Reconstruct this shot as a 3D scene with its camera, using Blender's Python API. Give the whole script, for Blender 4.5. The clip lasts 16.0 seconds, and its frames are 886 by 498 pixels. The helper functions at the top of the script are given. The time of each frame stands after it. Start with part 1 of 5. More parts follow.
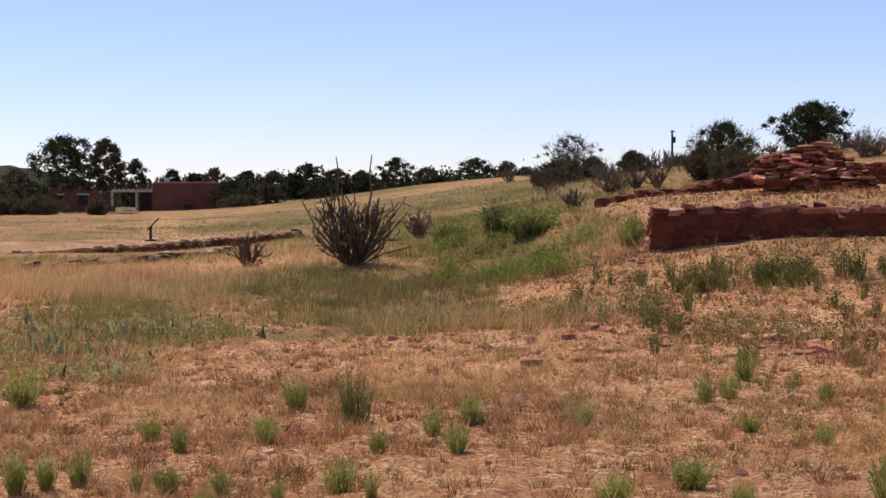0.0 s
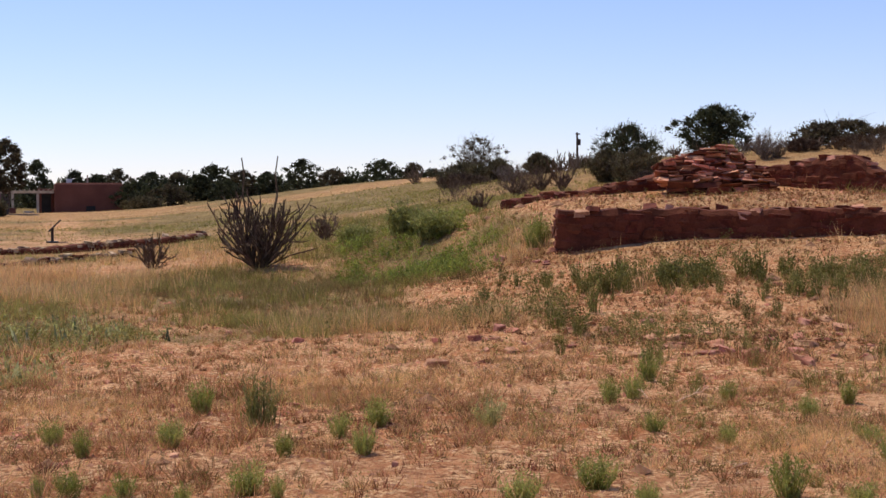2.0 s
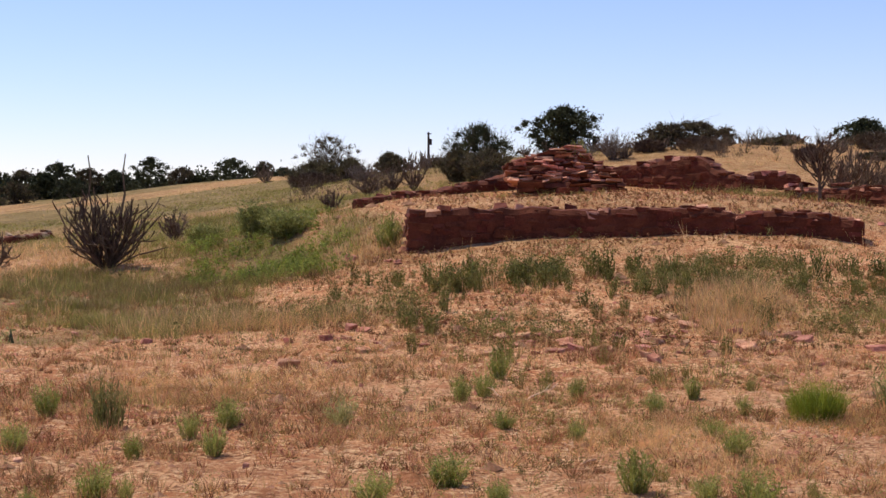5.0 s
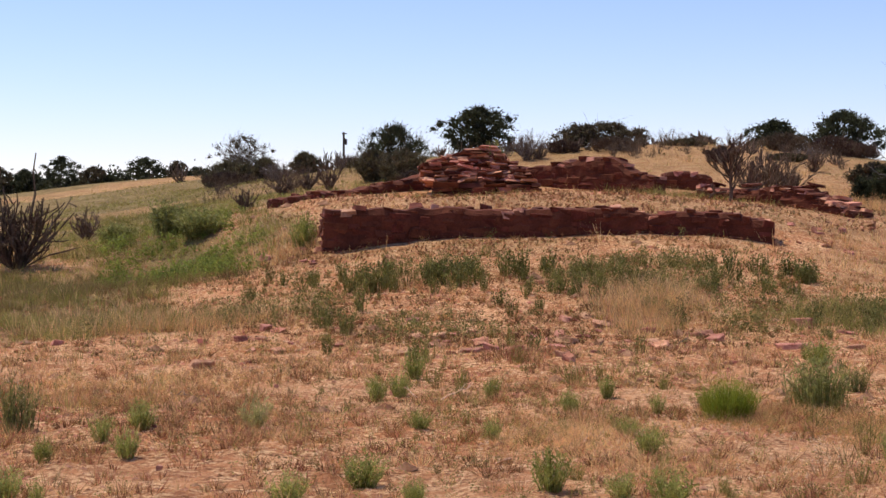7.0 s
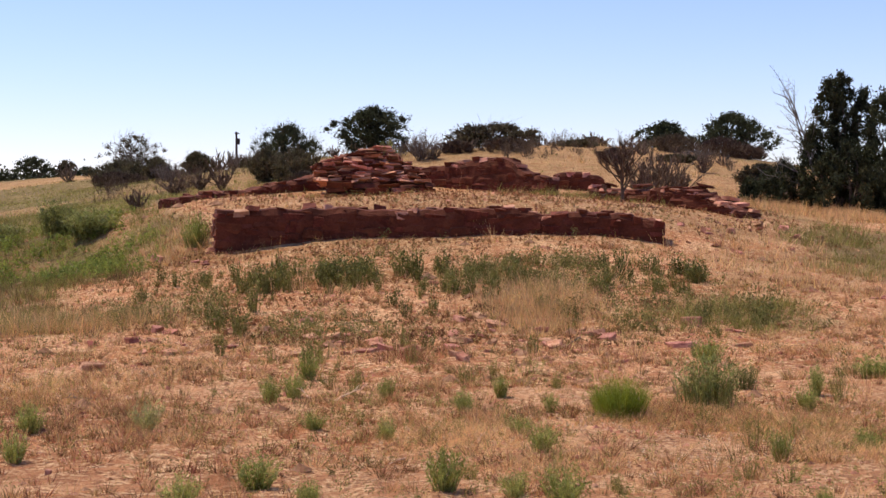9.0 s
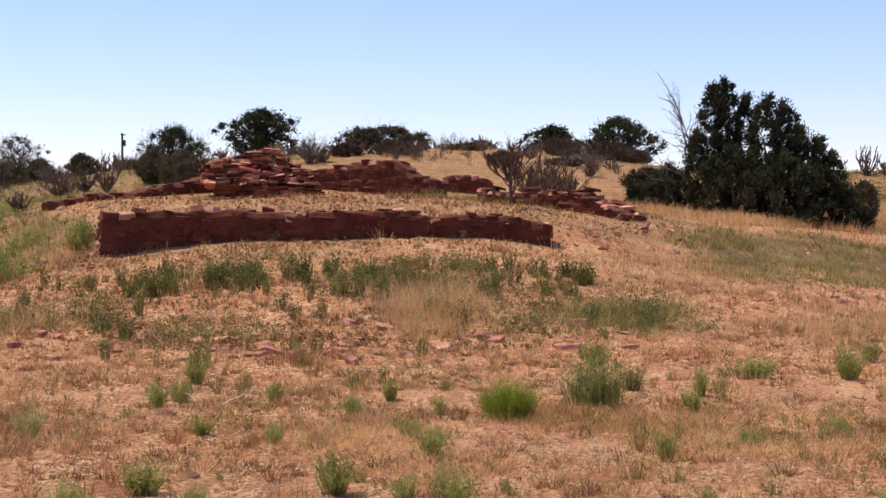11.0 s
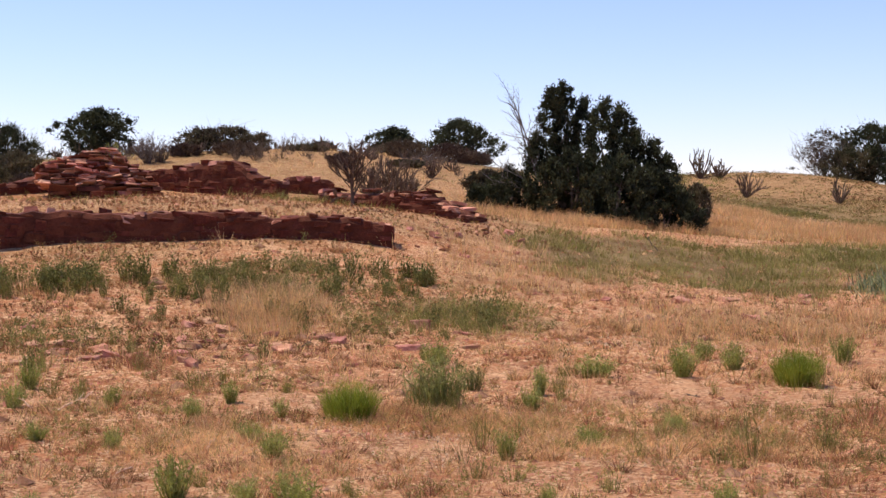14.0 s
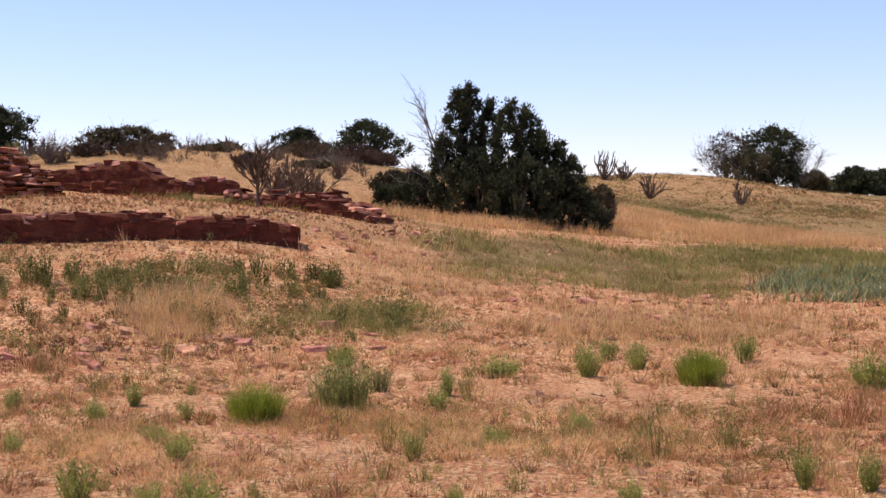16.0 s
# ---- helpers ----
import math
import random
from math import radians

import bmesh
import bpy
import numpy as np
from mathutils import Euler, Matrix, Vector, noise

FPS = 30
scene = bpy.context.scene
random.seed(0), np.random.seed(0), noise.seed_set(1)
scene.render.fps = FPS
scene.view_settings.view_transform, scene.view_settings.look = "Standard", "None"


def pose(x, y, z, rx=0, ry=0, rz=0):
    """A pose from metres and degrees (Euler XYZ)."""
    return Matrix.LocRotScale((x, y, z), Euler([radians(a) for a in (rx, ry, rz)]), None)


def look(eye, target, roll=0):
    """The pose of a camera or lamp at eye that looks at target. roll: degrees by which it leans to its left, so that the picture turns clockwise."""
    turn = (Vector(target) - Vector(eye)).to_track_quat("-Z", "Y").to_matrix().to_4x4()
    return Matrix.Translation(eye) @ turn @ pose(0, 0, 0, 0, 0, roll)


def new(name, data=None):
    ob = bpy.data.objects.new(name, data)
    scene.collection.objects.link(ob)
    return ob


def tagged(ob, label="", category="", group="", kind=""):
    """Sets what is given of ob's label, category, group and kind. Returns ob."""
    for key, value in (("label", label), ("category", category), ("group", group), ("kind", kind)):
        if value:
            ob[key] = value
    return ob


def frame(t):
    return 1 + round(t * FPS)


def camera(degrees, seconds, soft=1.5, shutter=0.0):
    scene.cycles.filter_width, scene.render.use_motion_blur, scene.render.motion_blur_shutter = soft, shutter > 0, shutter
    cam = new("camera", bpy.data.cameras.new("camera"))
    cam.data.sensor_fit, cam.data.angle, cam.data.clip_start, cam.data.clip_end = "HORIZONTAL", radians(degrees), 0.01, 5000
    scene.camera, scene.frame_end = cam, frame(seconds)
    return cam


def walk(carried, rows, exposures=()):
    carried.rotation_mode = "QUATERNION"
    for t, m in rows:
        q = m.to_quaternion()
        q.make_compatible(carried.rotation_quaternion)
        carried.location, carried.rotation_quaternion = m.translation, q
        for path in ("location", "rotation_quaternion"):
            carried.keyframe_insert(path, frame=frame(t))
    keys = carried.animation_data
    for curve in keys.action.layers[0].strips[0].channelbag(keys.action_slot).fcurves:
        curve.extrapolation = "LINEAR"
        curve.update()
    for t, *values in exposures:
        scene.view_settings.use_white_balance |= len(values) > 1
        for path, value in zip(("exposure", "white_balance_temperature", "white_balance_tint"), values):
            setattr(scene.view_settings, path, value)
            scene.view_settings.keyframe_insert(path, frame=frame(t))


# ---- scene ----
# camera: a slow pan from one spot, 1.65 m above the ground
cam = camera(33.08, 16.0, soft=1.5)
PATH = [
    (0.0, 12.53, -1.69, 0.24),
    (0.5, 11.13, -1.69, 0.29),
    (1.0, 10.33, -1.68, 0.25),
    (1.5, 9.83, -1.65, 0.22),
    (2.0, 8.94, -1.64, 0.19),
    (2.5, 7.85, -1.67, 0.21),
    (3.0, 6.58, -1.67, 0.18),
    (3.5, 5.86, -1.67, 0.16),
    (4.0, 4.97, -1.68, 0.13),
    (4.5, 4.08, -1.68, 0.10),
    (7.0, -0.00, -1.68, 0.02),
    (7.5, -0.94, -1.68, 0.02),
    (8.0, -2.06, -1.68, -0.03),
    (8.5, -2.97, -1.67, 0.01),
    (9.0, -4.07, -1.67, -0.01),
    (11.5, -9.43, -1.54, -0.13),
    (12.0, -10.54, -1.54, -0.16),
    (12.5, -11.45, -1.52, -0.17),
    (13.0, -12.51, -1.50, -0.20),
    (13.5, -13.56, -1.50, -0.21),
    (14.0, -14.40, -1.49, -0.20),
    (14.5, -15.13, -1.46, -0.24),
    (15.0, -16.01, -1.46, -0.23),
    (15.5, -17.01, -1.44, -0.26),
    (16.0, -17.99, -1.44, -0.25),
]
walk(cam, [(t, pose(0, 0, 1.65, 90 + pitch, lean, yaw)) for t, yaw, pitch, lean in PATH],
     exposures=[(0.0, -0.14, 6500, 10.5), (4.0, -0.09, 6500, 11), (8.0, 0.03, 6500, 12), (12.0, 0.13, 6500, 14), (16.0, 0.17, 6500, 15.5)])

# ---- light: clear midday sky, high sun ahead and to the left ----
SUN_AZ, SUN_EL = -60.0, 64.0
world = bpy.data.worlds.new("sky")
scene.world = world
world.use_nodes = True
wn = world.node_tree.nodes
sky = wn.new("ShaderNodeTexSky")
sky.sky_type = "NISHITA"
sky.sun_disc = False
sky.sun_elevation = radians(SUN_EL)
sky.sun_rotation = radians(SUN_AZ)
sky.air_density, sky.dust_density, sky.ozone_density = 1.0, 0.02, 3.5
wn["Background"].inputs["Strength"].default_value = 0.13
tint = wn.new("ShaderNodeMix")
tint.data_type, tint.blend_type = "RGBA", "MULTIPLY"
tint.inputs["Factor"].default_value = 1.0
tint.inputs["B"].default_value = (1.06, 1.0, 1.25, 1)
world.node_tree.links.new(sky.outputs[0], tint.inputs["A"])
world.node_tree.links.new(tint.outputs["Result"], wn["Background"].inputs["Color"])
sun_data = bpy.data.lights.new("sun", "SUN")
sun_data.energy, sun_data.angle, sun_data.color = 5.0, radians(0.55), (1.0, 0.93, 0.74)
sun = new("sun", sun_data)
sa, se = radians(SUN_AZ), radians(SUN_EL)
sun.matrix_world = look((math.sin(sa) * math.cos(se) * 100, math.cos(sa) * math.cos(se) * 100, math.sin(se) * 100), (0, 0, 0))


# ---- materials ----
def mat(name, dark, light, size=0.3, fine=0.02, rough=0.9, bump=0.3, vary=0.25, island=False, thin=0.0, third=None):
    """Two-scale mottled colour between dark and light; vary: change from piece to piece; thin: share of light let through."""
    m = bpy.data.materials.new(name)
    m.use_nodes = True
    nt = m.node_tree
    N, L = nt.nodes, nt.links
    N.clear()
    out = N.new("ShaderNodeOutputMaterial")
    geo = N.new("ShaderNodeNewGeometry")
    big = N.new("ShaderNodeTexNoise")
    big.inputs["Scale"].default_value = 1.0 / size
    big.inputs["Detail"].default_value = 6
    small = N.new("ShaderNodeTexNoise")
    small.inputs["Scale"].default_value = 1.0 / fine
    small.inputs["Detail"].default_value = 3
    L.new(geo.outputs["Position"], big.inputs["Vector"])
    L.new(geo.outputs["Position"], small.inputs["Vector"])
    add = N.new("ShaderNodeMath")
    add.operation = "MULTIPLY_ADD"
    add.inputs[1].default_value = 0.45
    L.new(small.outputs["Fac"], add.inputs[0])
    half = N.new("ShaderNodeMath")
    half.operation = "MULTIPLY_ADD"
    half.inputs[1].default_value = 1.0
    half.inputs[2].default_value = -0.225
    L.new(big.outputs["Fac"], half.inputs[0])
    L.new(half.outputs[0], add.inputs[2])
    ramp = N.new("ShaderNodeValToRGB")
    ramp.color_ramp.elements[0].position, ramp.color_ramp.elements[1].position = 0.32, 0.68
    ramp.color_ramp.elements[0].color = (*dark, 1)
    ramp.color_ramp.elements[1].color = (*light, 1)
    if third:
        e = ramp.color_ramp.elements.new(0.5)
        e.color = (*third, 1)
    L.new(add.outputs[0], ramp.inputs["Fac"])
    hsv = N.new("ShaderNodeHueSaturation")
    if island:
        rnd = geo.outputs["Random Per Island"]
    else:
        rnd = N.new("ShaderNodeObjectInfo").outputs["Random"]
    span = N.new("ShaderNodeMapRange")
    span.inputs["To Min"].default_value, span.inputs["To Max"].default_value = 1 - vary, 1 + vary
    L.new(rnd, span.inputs["Value"])
    L.new(span.outputs[0], hsv.inputs["Value"])
    turn = N.new("ShaderNodeMath")
    turn.operation = "MULTIPLY"
    turn.inputs[1].default_value = 17.31
    frac = N.new("ShaderNodeMath")
    frac.operation = "FRACT"
    L.new(rnd, turn.inputs[0])
    L.new(turn.outputs[0], frac.inputs[0])
    hue = N.new("ShaderNodeMapRange")
    hue.inputs["To Min"].default_value, hue.inputs["To Max"].default_value = 0.5 - 0.06 * vary, 0.5 + 0.06 * vary
    L.new(frac.outputs[0], hue.inputs["Value"])
    L.new(hue.outputs[0], hsv.inputs["Hue"])
    L.new(ramp.outputs["Color"], hsv.inputs["Color"])
    bsdf = N.new("ShaderNodeBsdfPrincipled")
    bsdf.inputs["Roughness"].default_value = rough
    bsdf.inputs["Specular IOR Level"].default_value = 0.25
    L.new(hsv.outputs["Color"], bsdf.inputs["Base Color"])
    if bump:
        b = N.new("ShaderNodeBump")
        b.inputs["Strength"].default_value = bump
        b.inputs["Distance"].default_value = fine
        L.new(add.outputs[0], b.inputs["Height"])
        L.new(b.outputs["Normal"], bsdf.inputs["Normal"])
    if thin:
        tr = N.new("ShaderNodeBsdfTranslucent")
        L.new(hsv.outputs["Color"], tr.inputs["Color"])
        mix = N.new("ShaderNodeMixShader")
        mix.inputs["Fac"].default_value = thin
        L.new(bsdf.outputs[0], mix.inputs[1])
        L.new(tr.outputs[0], mix.inputs[2])
        L.new(mix.outputs[0], out.inputs["Surface"])
    else:
        L.new(bsdf.outputs[0], out.inputs["Surface"])
    return m


# wall-face stone: shade of the walls' near sides is put into this dark colour
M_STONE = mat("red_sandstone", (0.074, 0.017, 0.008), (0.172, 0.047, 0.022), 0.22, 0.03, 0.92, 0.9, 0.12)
# sunlight on wall tops and tower slabs painted in; also loose rocks, pale themselves
M_STONE_PALE = mat("pale_and_sunlit_sandstone", (0.34, 0.125, 0.075), (0.60, 0.29, 0.19), 0.3, 0.03, 0.92, 0.8, 0.22)
M_STONE_TAN = mat("grey_tan_sandstone", (0.24, 0.15, 0.09), (0.50, 0.36, 0.24), 0.3, 0.03, 0.92, 0.8, 0.3)
M_MORTAR = mat("red_earth_mortar", (0.07, 0.018, 0.008), (0.15, 0.042, 0.02), 0.3, 0.03, 0.95, 0.8, 0.0)
M_BARK = mat("juniper_bark", (0.055, 0.038, 0.028), (0.16, 0.12, 0.09), 0.15, 0.015, 0.95, 0.6, 0.15)
M_DEADWOOD = mat("grey_dead_wood", (0.10, 0.078, 0.066), (0.23, 0.185, 0.155), 0.2, 0.02, 0.9, 0.4, 0.2)
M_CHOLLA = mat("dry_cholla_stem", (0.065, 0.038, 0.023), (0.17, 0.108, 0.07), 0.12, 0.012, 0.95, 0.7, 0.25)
# paler stem colour for chollas beyond 37 m, bare twigs and brush
M_CHOLLA_FAR = mat("paler_cholla_stem", (0.095, 0.058, 0.036), (0.20, 0.135, 0.088), 0.2, 0.02, 0.95, 0.5, 0.25)
M_JUNIPER = mat("juniper_foliage", (0.02, 0.023, 0.01), (0.072, 0.073, 0.03), 0.7, 0.12, 0.75, 0.0, 0.5, True, 0.25)
M_JUNIPER_DRY = mat("brownish_juniper_foliage", (0.045, 0.034, 0.017), (0.12, 0.09, 0.048), 0.8, 0.12, 0.8, 0.0, 0.5, True, 0.25)
M_BUSH = mat("dusty_bush_foliage", (0.06, 0.05, 0.024), (0.16, 0.125, 0.065), 0.5, 0.06, 0.8, 0.0, 0.45, True, 0.25)
M_GREYBUSH = mat("grey_leafless_twigs", (0.10, 0.075, 0.06), (0.22, 0.17, 0.14), 0.4, 0.05, 0.9, 0.0, 0.3, True, 0.1)
M_GREENBUSH = mat("green_shrub_leaves", (0.15, 0.155, 0.04), (0.33, 0.31, 0.095), 0.4, 0.05, 0.7, 0.0, 0.4, True, 0.4)
M_TUFT = mat("fresh_tuft_leaves", (0.20, 0.21, 0.042), (0.40, 0.385, 0.105), 0.3, 0.03, 0.6, 0.0, 0.4, True, 0.5)
M_YTUFT = mat("yellowing_tuft_leaves", (0.30, 0.27, 0.09), (0.46, 0.41, 0.17), 0.3, 0.03, 0.6, 0.0, 0.35, True, 0.5)
M_CLUMP = mat("grey_green_stalks", (0.13, 0.125, 0.035), (0.29, 0.255, 0.085), 0.2, 0.03, 0.75, 0.0, 0.4, True, 0.4)
M_BRIGHT = mat("bright_green_needles", (0.17, 0.2, 0.02), (0.32, 0.34, 0.045), 0.2, 0.03, 0.6, 0.0, 0.3, True, 0.5)
M_STRAW = mat("dry_straw_grass", (0.55, 0.31, 0.125), (0.80, 0.515, 0.24), 1.8, 0.15, 0.8, 0.0, 0.35, True, 0.4)
M_LITTER = mat("bleached_straw_litter", (0.64, 0.42, 0.25), (0.86, 0.65, 0.43), 0.8, 0.1, 0.8, 0.0, 0.35, True, 0.2)
M_REDGRASS = mat("russet_dry_grass", (0.22, 0.078, 0.034), (0.5, 0.235, 0.105), 0.5, 0.06, 0.85, 0.0, 0.5, True, 0.25)
M_GREENGRASS = mat("greyish_green_grass", (0.18, 0.16, 0.038), (0.38, 0.31, 0.095), 1.6, 0.15, 0.75, 0.0, 0.4, True, 0.45)
M_WEED = mat("dark_green_weed_leaves", (0.112, 0.103, 0.027), (0.275, 0.235, 0.07), 0.6, 0.08, 0.7, 0.0, 0.45, True, 0.4)
M_BRIGHTWEED = mat("bright_green_weed_leaves", (0.13, 0.155, 0.024), (0.28, 0.3, 0.06), 0.7, 0.08, 0.65, 0.0, 0.4, True, 0.5)
M_IRIS = mat("blue_green_sword_leaves", (0.05, 0.08, 0.032), (0.36, 0.38, 0.19), 0.5, 0.06, 0.55, 0.0, 0.45, True, 0.35)
M_CLOD = mat("red_soil_clod", (0.24, 0.085, 0.042), (0.58, 0.29, 0.16), 0.3, 0.02, 0.95, 0.4, 0.35, True)
M_OLIVE = mat("olive_brown_dry_weeds", (0.145, 0.097, 0.036), (0.34, 0.235, 0.092), 0.9, 0.08, 0.85, 0.0, 0.5, True, 0.35)
M_KNOT = mat("dark_withered_grass", (0.10, 0.042, 0.016), (0.32, 0.155, 0.062), 0.5, 0.05, 0.9, 0.0, 0.45, True, 0.2)
M_FUZZ = mat("grey_brown_dead_weeds", (0.30, 0.148, 0.058), (0.64, 0.38, 0.175), 0.6, 0.05, 0.9, 0.0, 0.5, True, 0.3)
M_STALK = mat("grey_green_weed_leaves", (0.097, 0.096, 0.021), (0.255, 0.228, 0.062), 0.5, 0.06, 0.7, 0.0, 0.45, True, 0.35)
M_SWORD = mat("olive_sword_leaves", (0.19, 0.17, 0.045), (0.44, 0.38, 0.12), 0.7, 0.06, 0.5, 0.0, 0.5, True, 0.4)
M_ROCK = mat("pinkish_sandstone", (0.26, 0.09, 0.05), (0.55, 0.27, 0.17), 0.12, 0.02, 0.92, 0.8, 0.3)
M_IRISDRY = mat("yellowed_sword_leaves", (0.40, 0.33, 0.12), (0.60, 0.50, 0.25), 0.7, 0.06, 0.6, 0.0, 0.3, True, 0.3)
M_ADOBE = mat("brown_red_adobe_plaster", (0.14, 0.05, 0.034), (0.2, 0.075, 0.05), 2.0, 0.1, 0.95, 0.2, 0.05)
M_TIMBER = mat("weathered_timber", (0.36, 0.28, 0.2), (0.58, 0.48, 0.36), 0.4, 0.04, 0.85, 0.3, 0.15)
M_DARK = mat("dark_opening", (0.015, 0.013, 0.012), (0.03, 0.026, 0.022), 0.5, 0.05, 0.6, 0.0, 0.0)
M_METAL = mat("brown_painted_steel", (0.035, 0.022, 0.018), (0.06, 0.04, 0.032), 0.3, 0.03, 0.5, 0.1, 0.05)
M_WHITE = mat("white_painted_metal", (0.6, 0.6, 0.58), (0.78, 0.78, 0.76), 0.3, 0.03, 0.4, 0.1, 0.05)
M_WOODS = mat("distant_woods", (0.018, 0.02, 0.011), (0.04, 0.04, 0.022), 6.0, 1.0, 0.9, 0.0, 0.0)


def ground_material():
    """Red soil with straw litter; the masks of the sheet say where dry grass, green growth and worn paths take over."""
    m = bpy.data.materials.new("red_soil_ground")
    m.use_nodes = True
    N, L = m.node_tree.nodes, m.node_tree.links
    bsdf = N["Principled BSDF"]
    bsdf.inputs["Roughness"].default_value = 0.97
    bsdf.inputs["Specular IOR Level"].default_value = 0.1
    geo = N.new("ShaderNodeNewGeometry")

    def noise_node(scale, detail=6):
        n = N.new("ShaderNodeTexNoise")
        n.inputs["Scale"].default_value, n.inputs["Detail"].default_value = scale, detail
        n.inputs["Roughness"].default_value = 0.65
        L.new(geo.outputs["Position"], n.inputs["Vector"])
        return n.outputs["Fac"]

    def ramp_node(fac, stops):
        r = N.new("ShaderNodeValToRGB")
        els = r.color_ramp.elements
        els[0].position, els[0].color = stops[0][0], (*stops[0][1], 1)
        els[1].position, els[1].color = stops[-1][0], (*stops[-1][1], 1)
        for p, c in stops[1:-1]:
            e = els.new(p)
            e.color = (*c, 1)
        L.new(fac, r.inputs["Fac"])
        return r.outputs["Color"]

    def blend(fac, a, b):
        x = N.new("ShaderNodeMix")
        x.data_type = "RGBA"
        L.new(fac, x.inputs["Factor"])
        L.new(a, x.inputs["A"])
        L.new(b, x.inputs["B"])
        return x.outputs["Result"]

    soil = ramp_node(noise_node(1.3), [(0.33, (0.27, 0.088, 0.037)), (0.5, (0.52, 0.20, 0.086)), (0.66, (0.80, 0.46, 0.245))])
    litter = ramp_node(noise_node(22, 4), [(0.39, (0.085, 0.029, 0.014)), (0.47, (0.48, 0.20, 0.09)), (0.59, (0.86, 0.57, 0.32))])
    spots = ramp_node(noise_node(5), [(0.38, (0, 0, 0)), (0.58, (0.9, 0.9, 0.9))])
    base = blend(spots, soil, litter)
    straw = ramp_node(noise_node(0.9, 9), [(0.3, (0.21, 0.112, 0.05)), (0.5, (0.35, 0.205, 0.092)), (0.7, (0.52, 0.33, 0.165))])
    green = ramp_node(noise_node(0.8, 9), [(0.32, (0.07, 0.06, 0.022)), (0.5, (0.145, 0.117, 0.044)), (0.68, (0.25, 0.19, 0.078))])
    path = ramp_node(noise_node(0.7, 9), [(0.3, (0.34, 0.165, 0.085)), (0.5, (0.56, 0.305, 0.165)), (0.7, (0.74, 0.45, 0.25))])
    att = N.new("ShaderNodeAttribute")
    att.attribute_name = "cover"
    sep = N.new("ShaderNodeSeparateColor")
    L.new(att.outputs["Color"], sep.inputs["Color"])
    col = blend(sep.outputs["Red"], base, straw)
    col = blend(sep.outputs["Green"], col, green)
    col = blend(sep.outputs["Blue"], col, path)
    L.new(col, bsdf.inputs["Base Color"])
    b = N.new("ShaderNodeBump")
    b.inputs["Strength"].default_value, b.inputs["Distance"].default_value = 1.0, 0.09
    L.new(noise_node(16, 8), b.inputs["Height"])
    L.new(b.outputs["Normal"], bsdf.inputs["Normal"])
    return m


# ---- the lie of the land: broad hills (x, y, radius, height) on level ground ----
HILLS = [
    (6.3, 13.6, 6.0, -0.070),
    (-0.7, 21.5, 2.2, 0.193),
    (-10.2, 20.0, 5.6, 0.141),
    (-4.9, 22.5, 9.2, -0.185),
    (-4.9, 22.5, 3.2, -0.145),
    (3.8, 24.3, 3.4, 0.174),
    (6.8, 25.1, 2.3, -0.134),
    (2.2, 26.7, 2.4, -0.141),
    (12.7, 25.0, 3.9, -0.265),
    (-10.2, 26.6, 2.6, -0.082),
    (-5.2, 29.5, 2.7, -1.261),
    (11.6, 27.7, 2.7, -0.170),
    (-4.2, 30.2, 2.7, 0.833),
    (2.1, 33.4, 8.4, 1.846),
    (5.6, 33.0, 3.0, -0.283),
    (0.2, 33.5, 3.0, -0.475),
    (2.7, 33.4, 3.0, -0.156),
    (-2.4, 34.9, 3.2, 0.179),
    (-12.1, 32.9, 4.9, -0.145),
    (4.9, 35.7, 3.2, -0.176),
    (-18.5, 33.2, 3.4, 0.123),
    (20.4, 40.1, 4.0, -0.290),
    (-24.3, 43.7, 4.5, 0.305),
]
# farther swells
SWELLS = [
    (-7.2, 49.5, 4.5, 0.474),
    (9.0, 57.3, 23.2, 1.760),
    (-27.3, 53.4, 24.0, -0.531),
    (-31.1, 55.9, 5.8, 0.462),
    (-23.0, 59.7, 9.0, -0.001),
    (35.6, 54.4, 16.2, -0.744),
    (6.1, 74.8, 18.8, 2.467),
    (6.1, 74.8, 6.8, -0.740),
    (41.6, 63.6, 6.8, 0.318),
    (-38.9, 69.9, 7.2, 0.352),
    (40.8, 80.2, 8.1, 1.089),
    (-28.2, 85.5, 12.6, -0.612),
    (-37.1, 103.5, 15.4, -1.420),
    (-24.0, 107.3, 9.9, -0.752),
    (46.1, 99.9, 44.0, 3.186),
    (46.1, 99.9, 9.9, 0.966),
    (-18.6, 110.4, 28.0, 3.471),
    (-44.8, 116.7, 11.2, -0.944),
    (-60.7, 109.3, 31.2, 0.344),
    (-53.8, 140.0, 13.5, -0.908),
    (-37.1, 165.9, 42.5, 2.392),
    (-130.0, 225.2, 65.0, 1.600),
    (45.1, 256.1, 104.0, 1.720),
]

def land(x, y):
    """Height of the ground at x, y (arrays or numbers)."""
    z = 0.0 * x
    for hx, hy, r, a in HILLS + SWELLS:
        z = z + a * np.exp(-((x - hx) ** 2 + (y - hy) ** 2) / r ** 2)
    return z


def spot(bearing, dist):
    """Plan position from a compass bearing (degrees right of the y axis) and a distance from the viewpoint."""
    return dist * math.sin(radians(bearing)), dist * math.cos(radians(bearing))


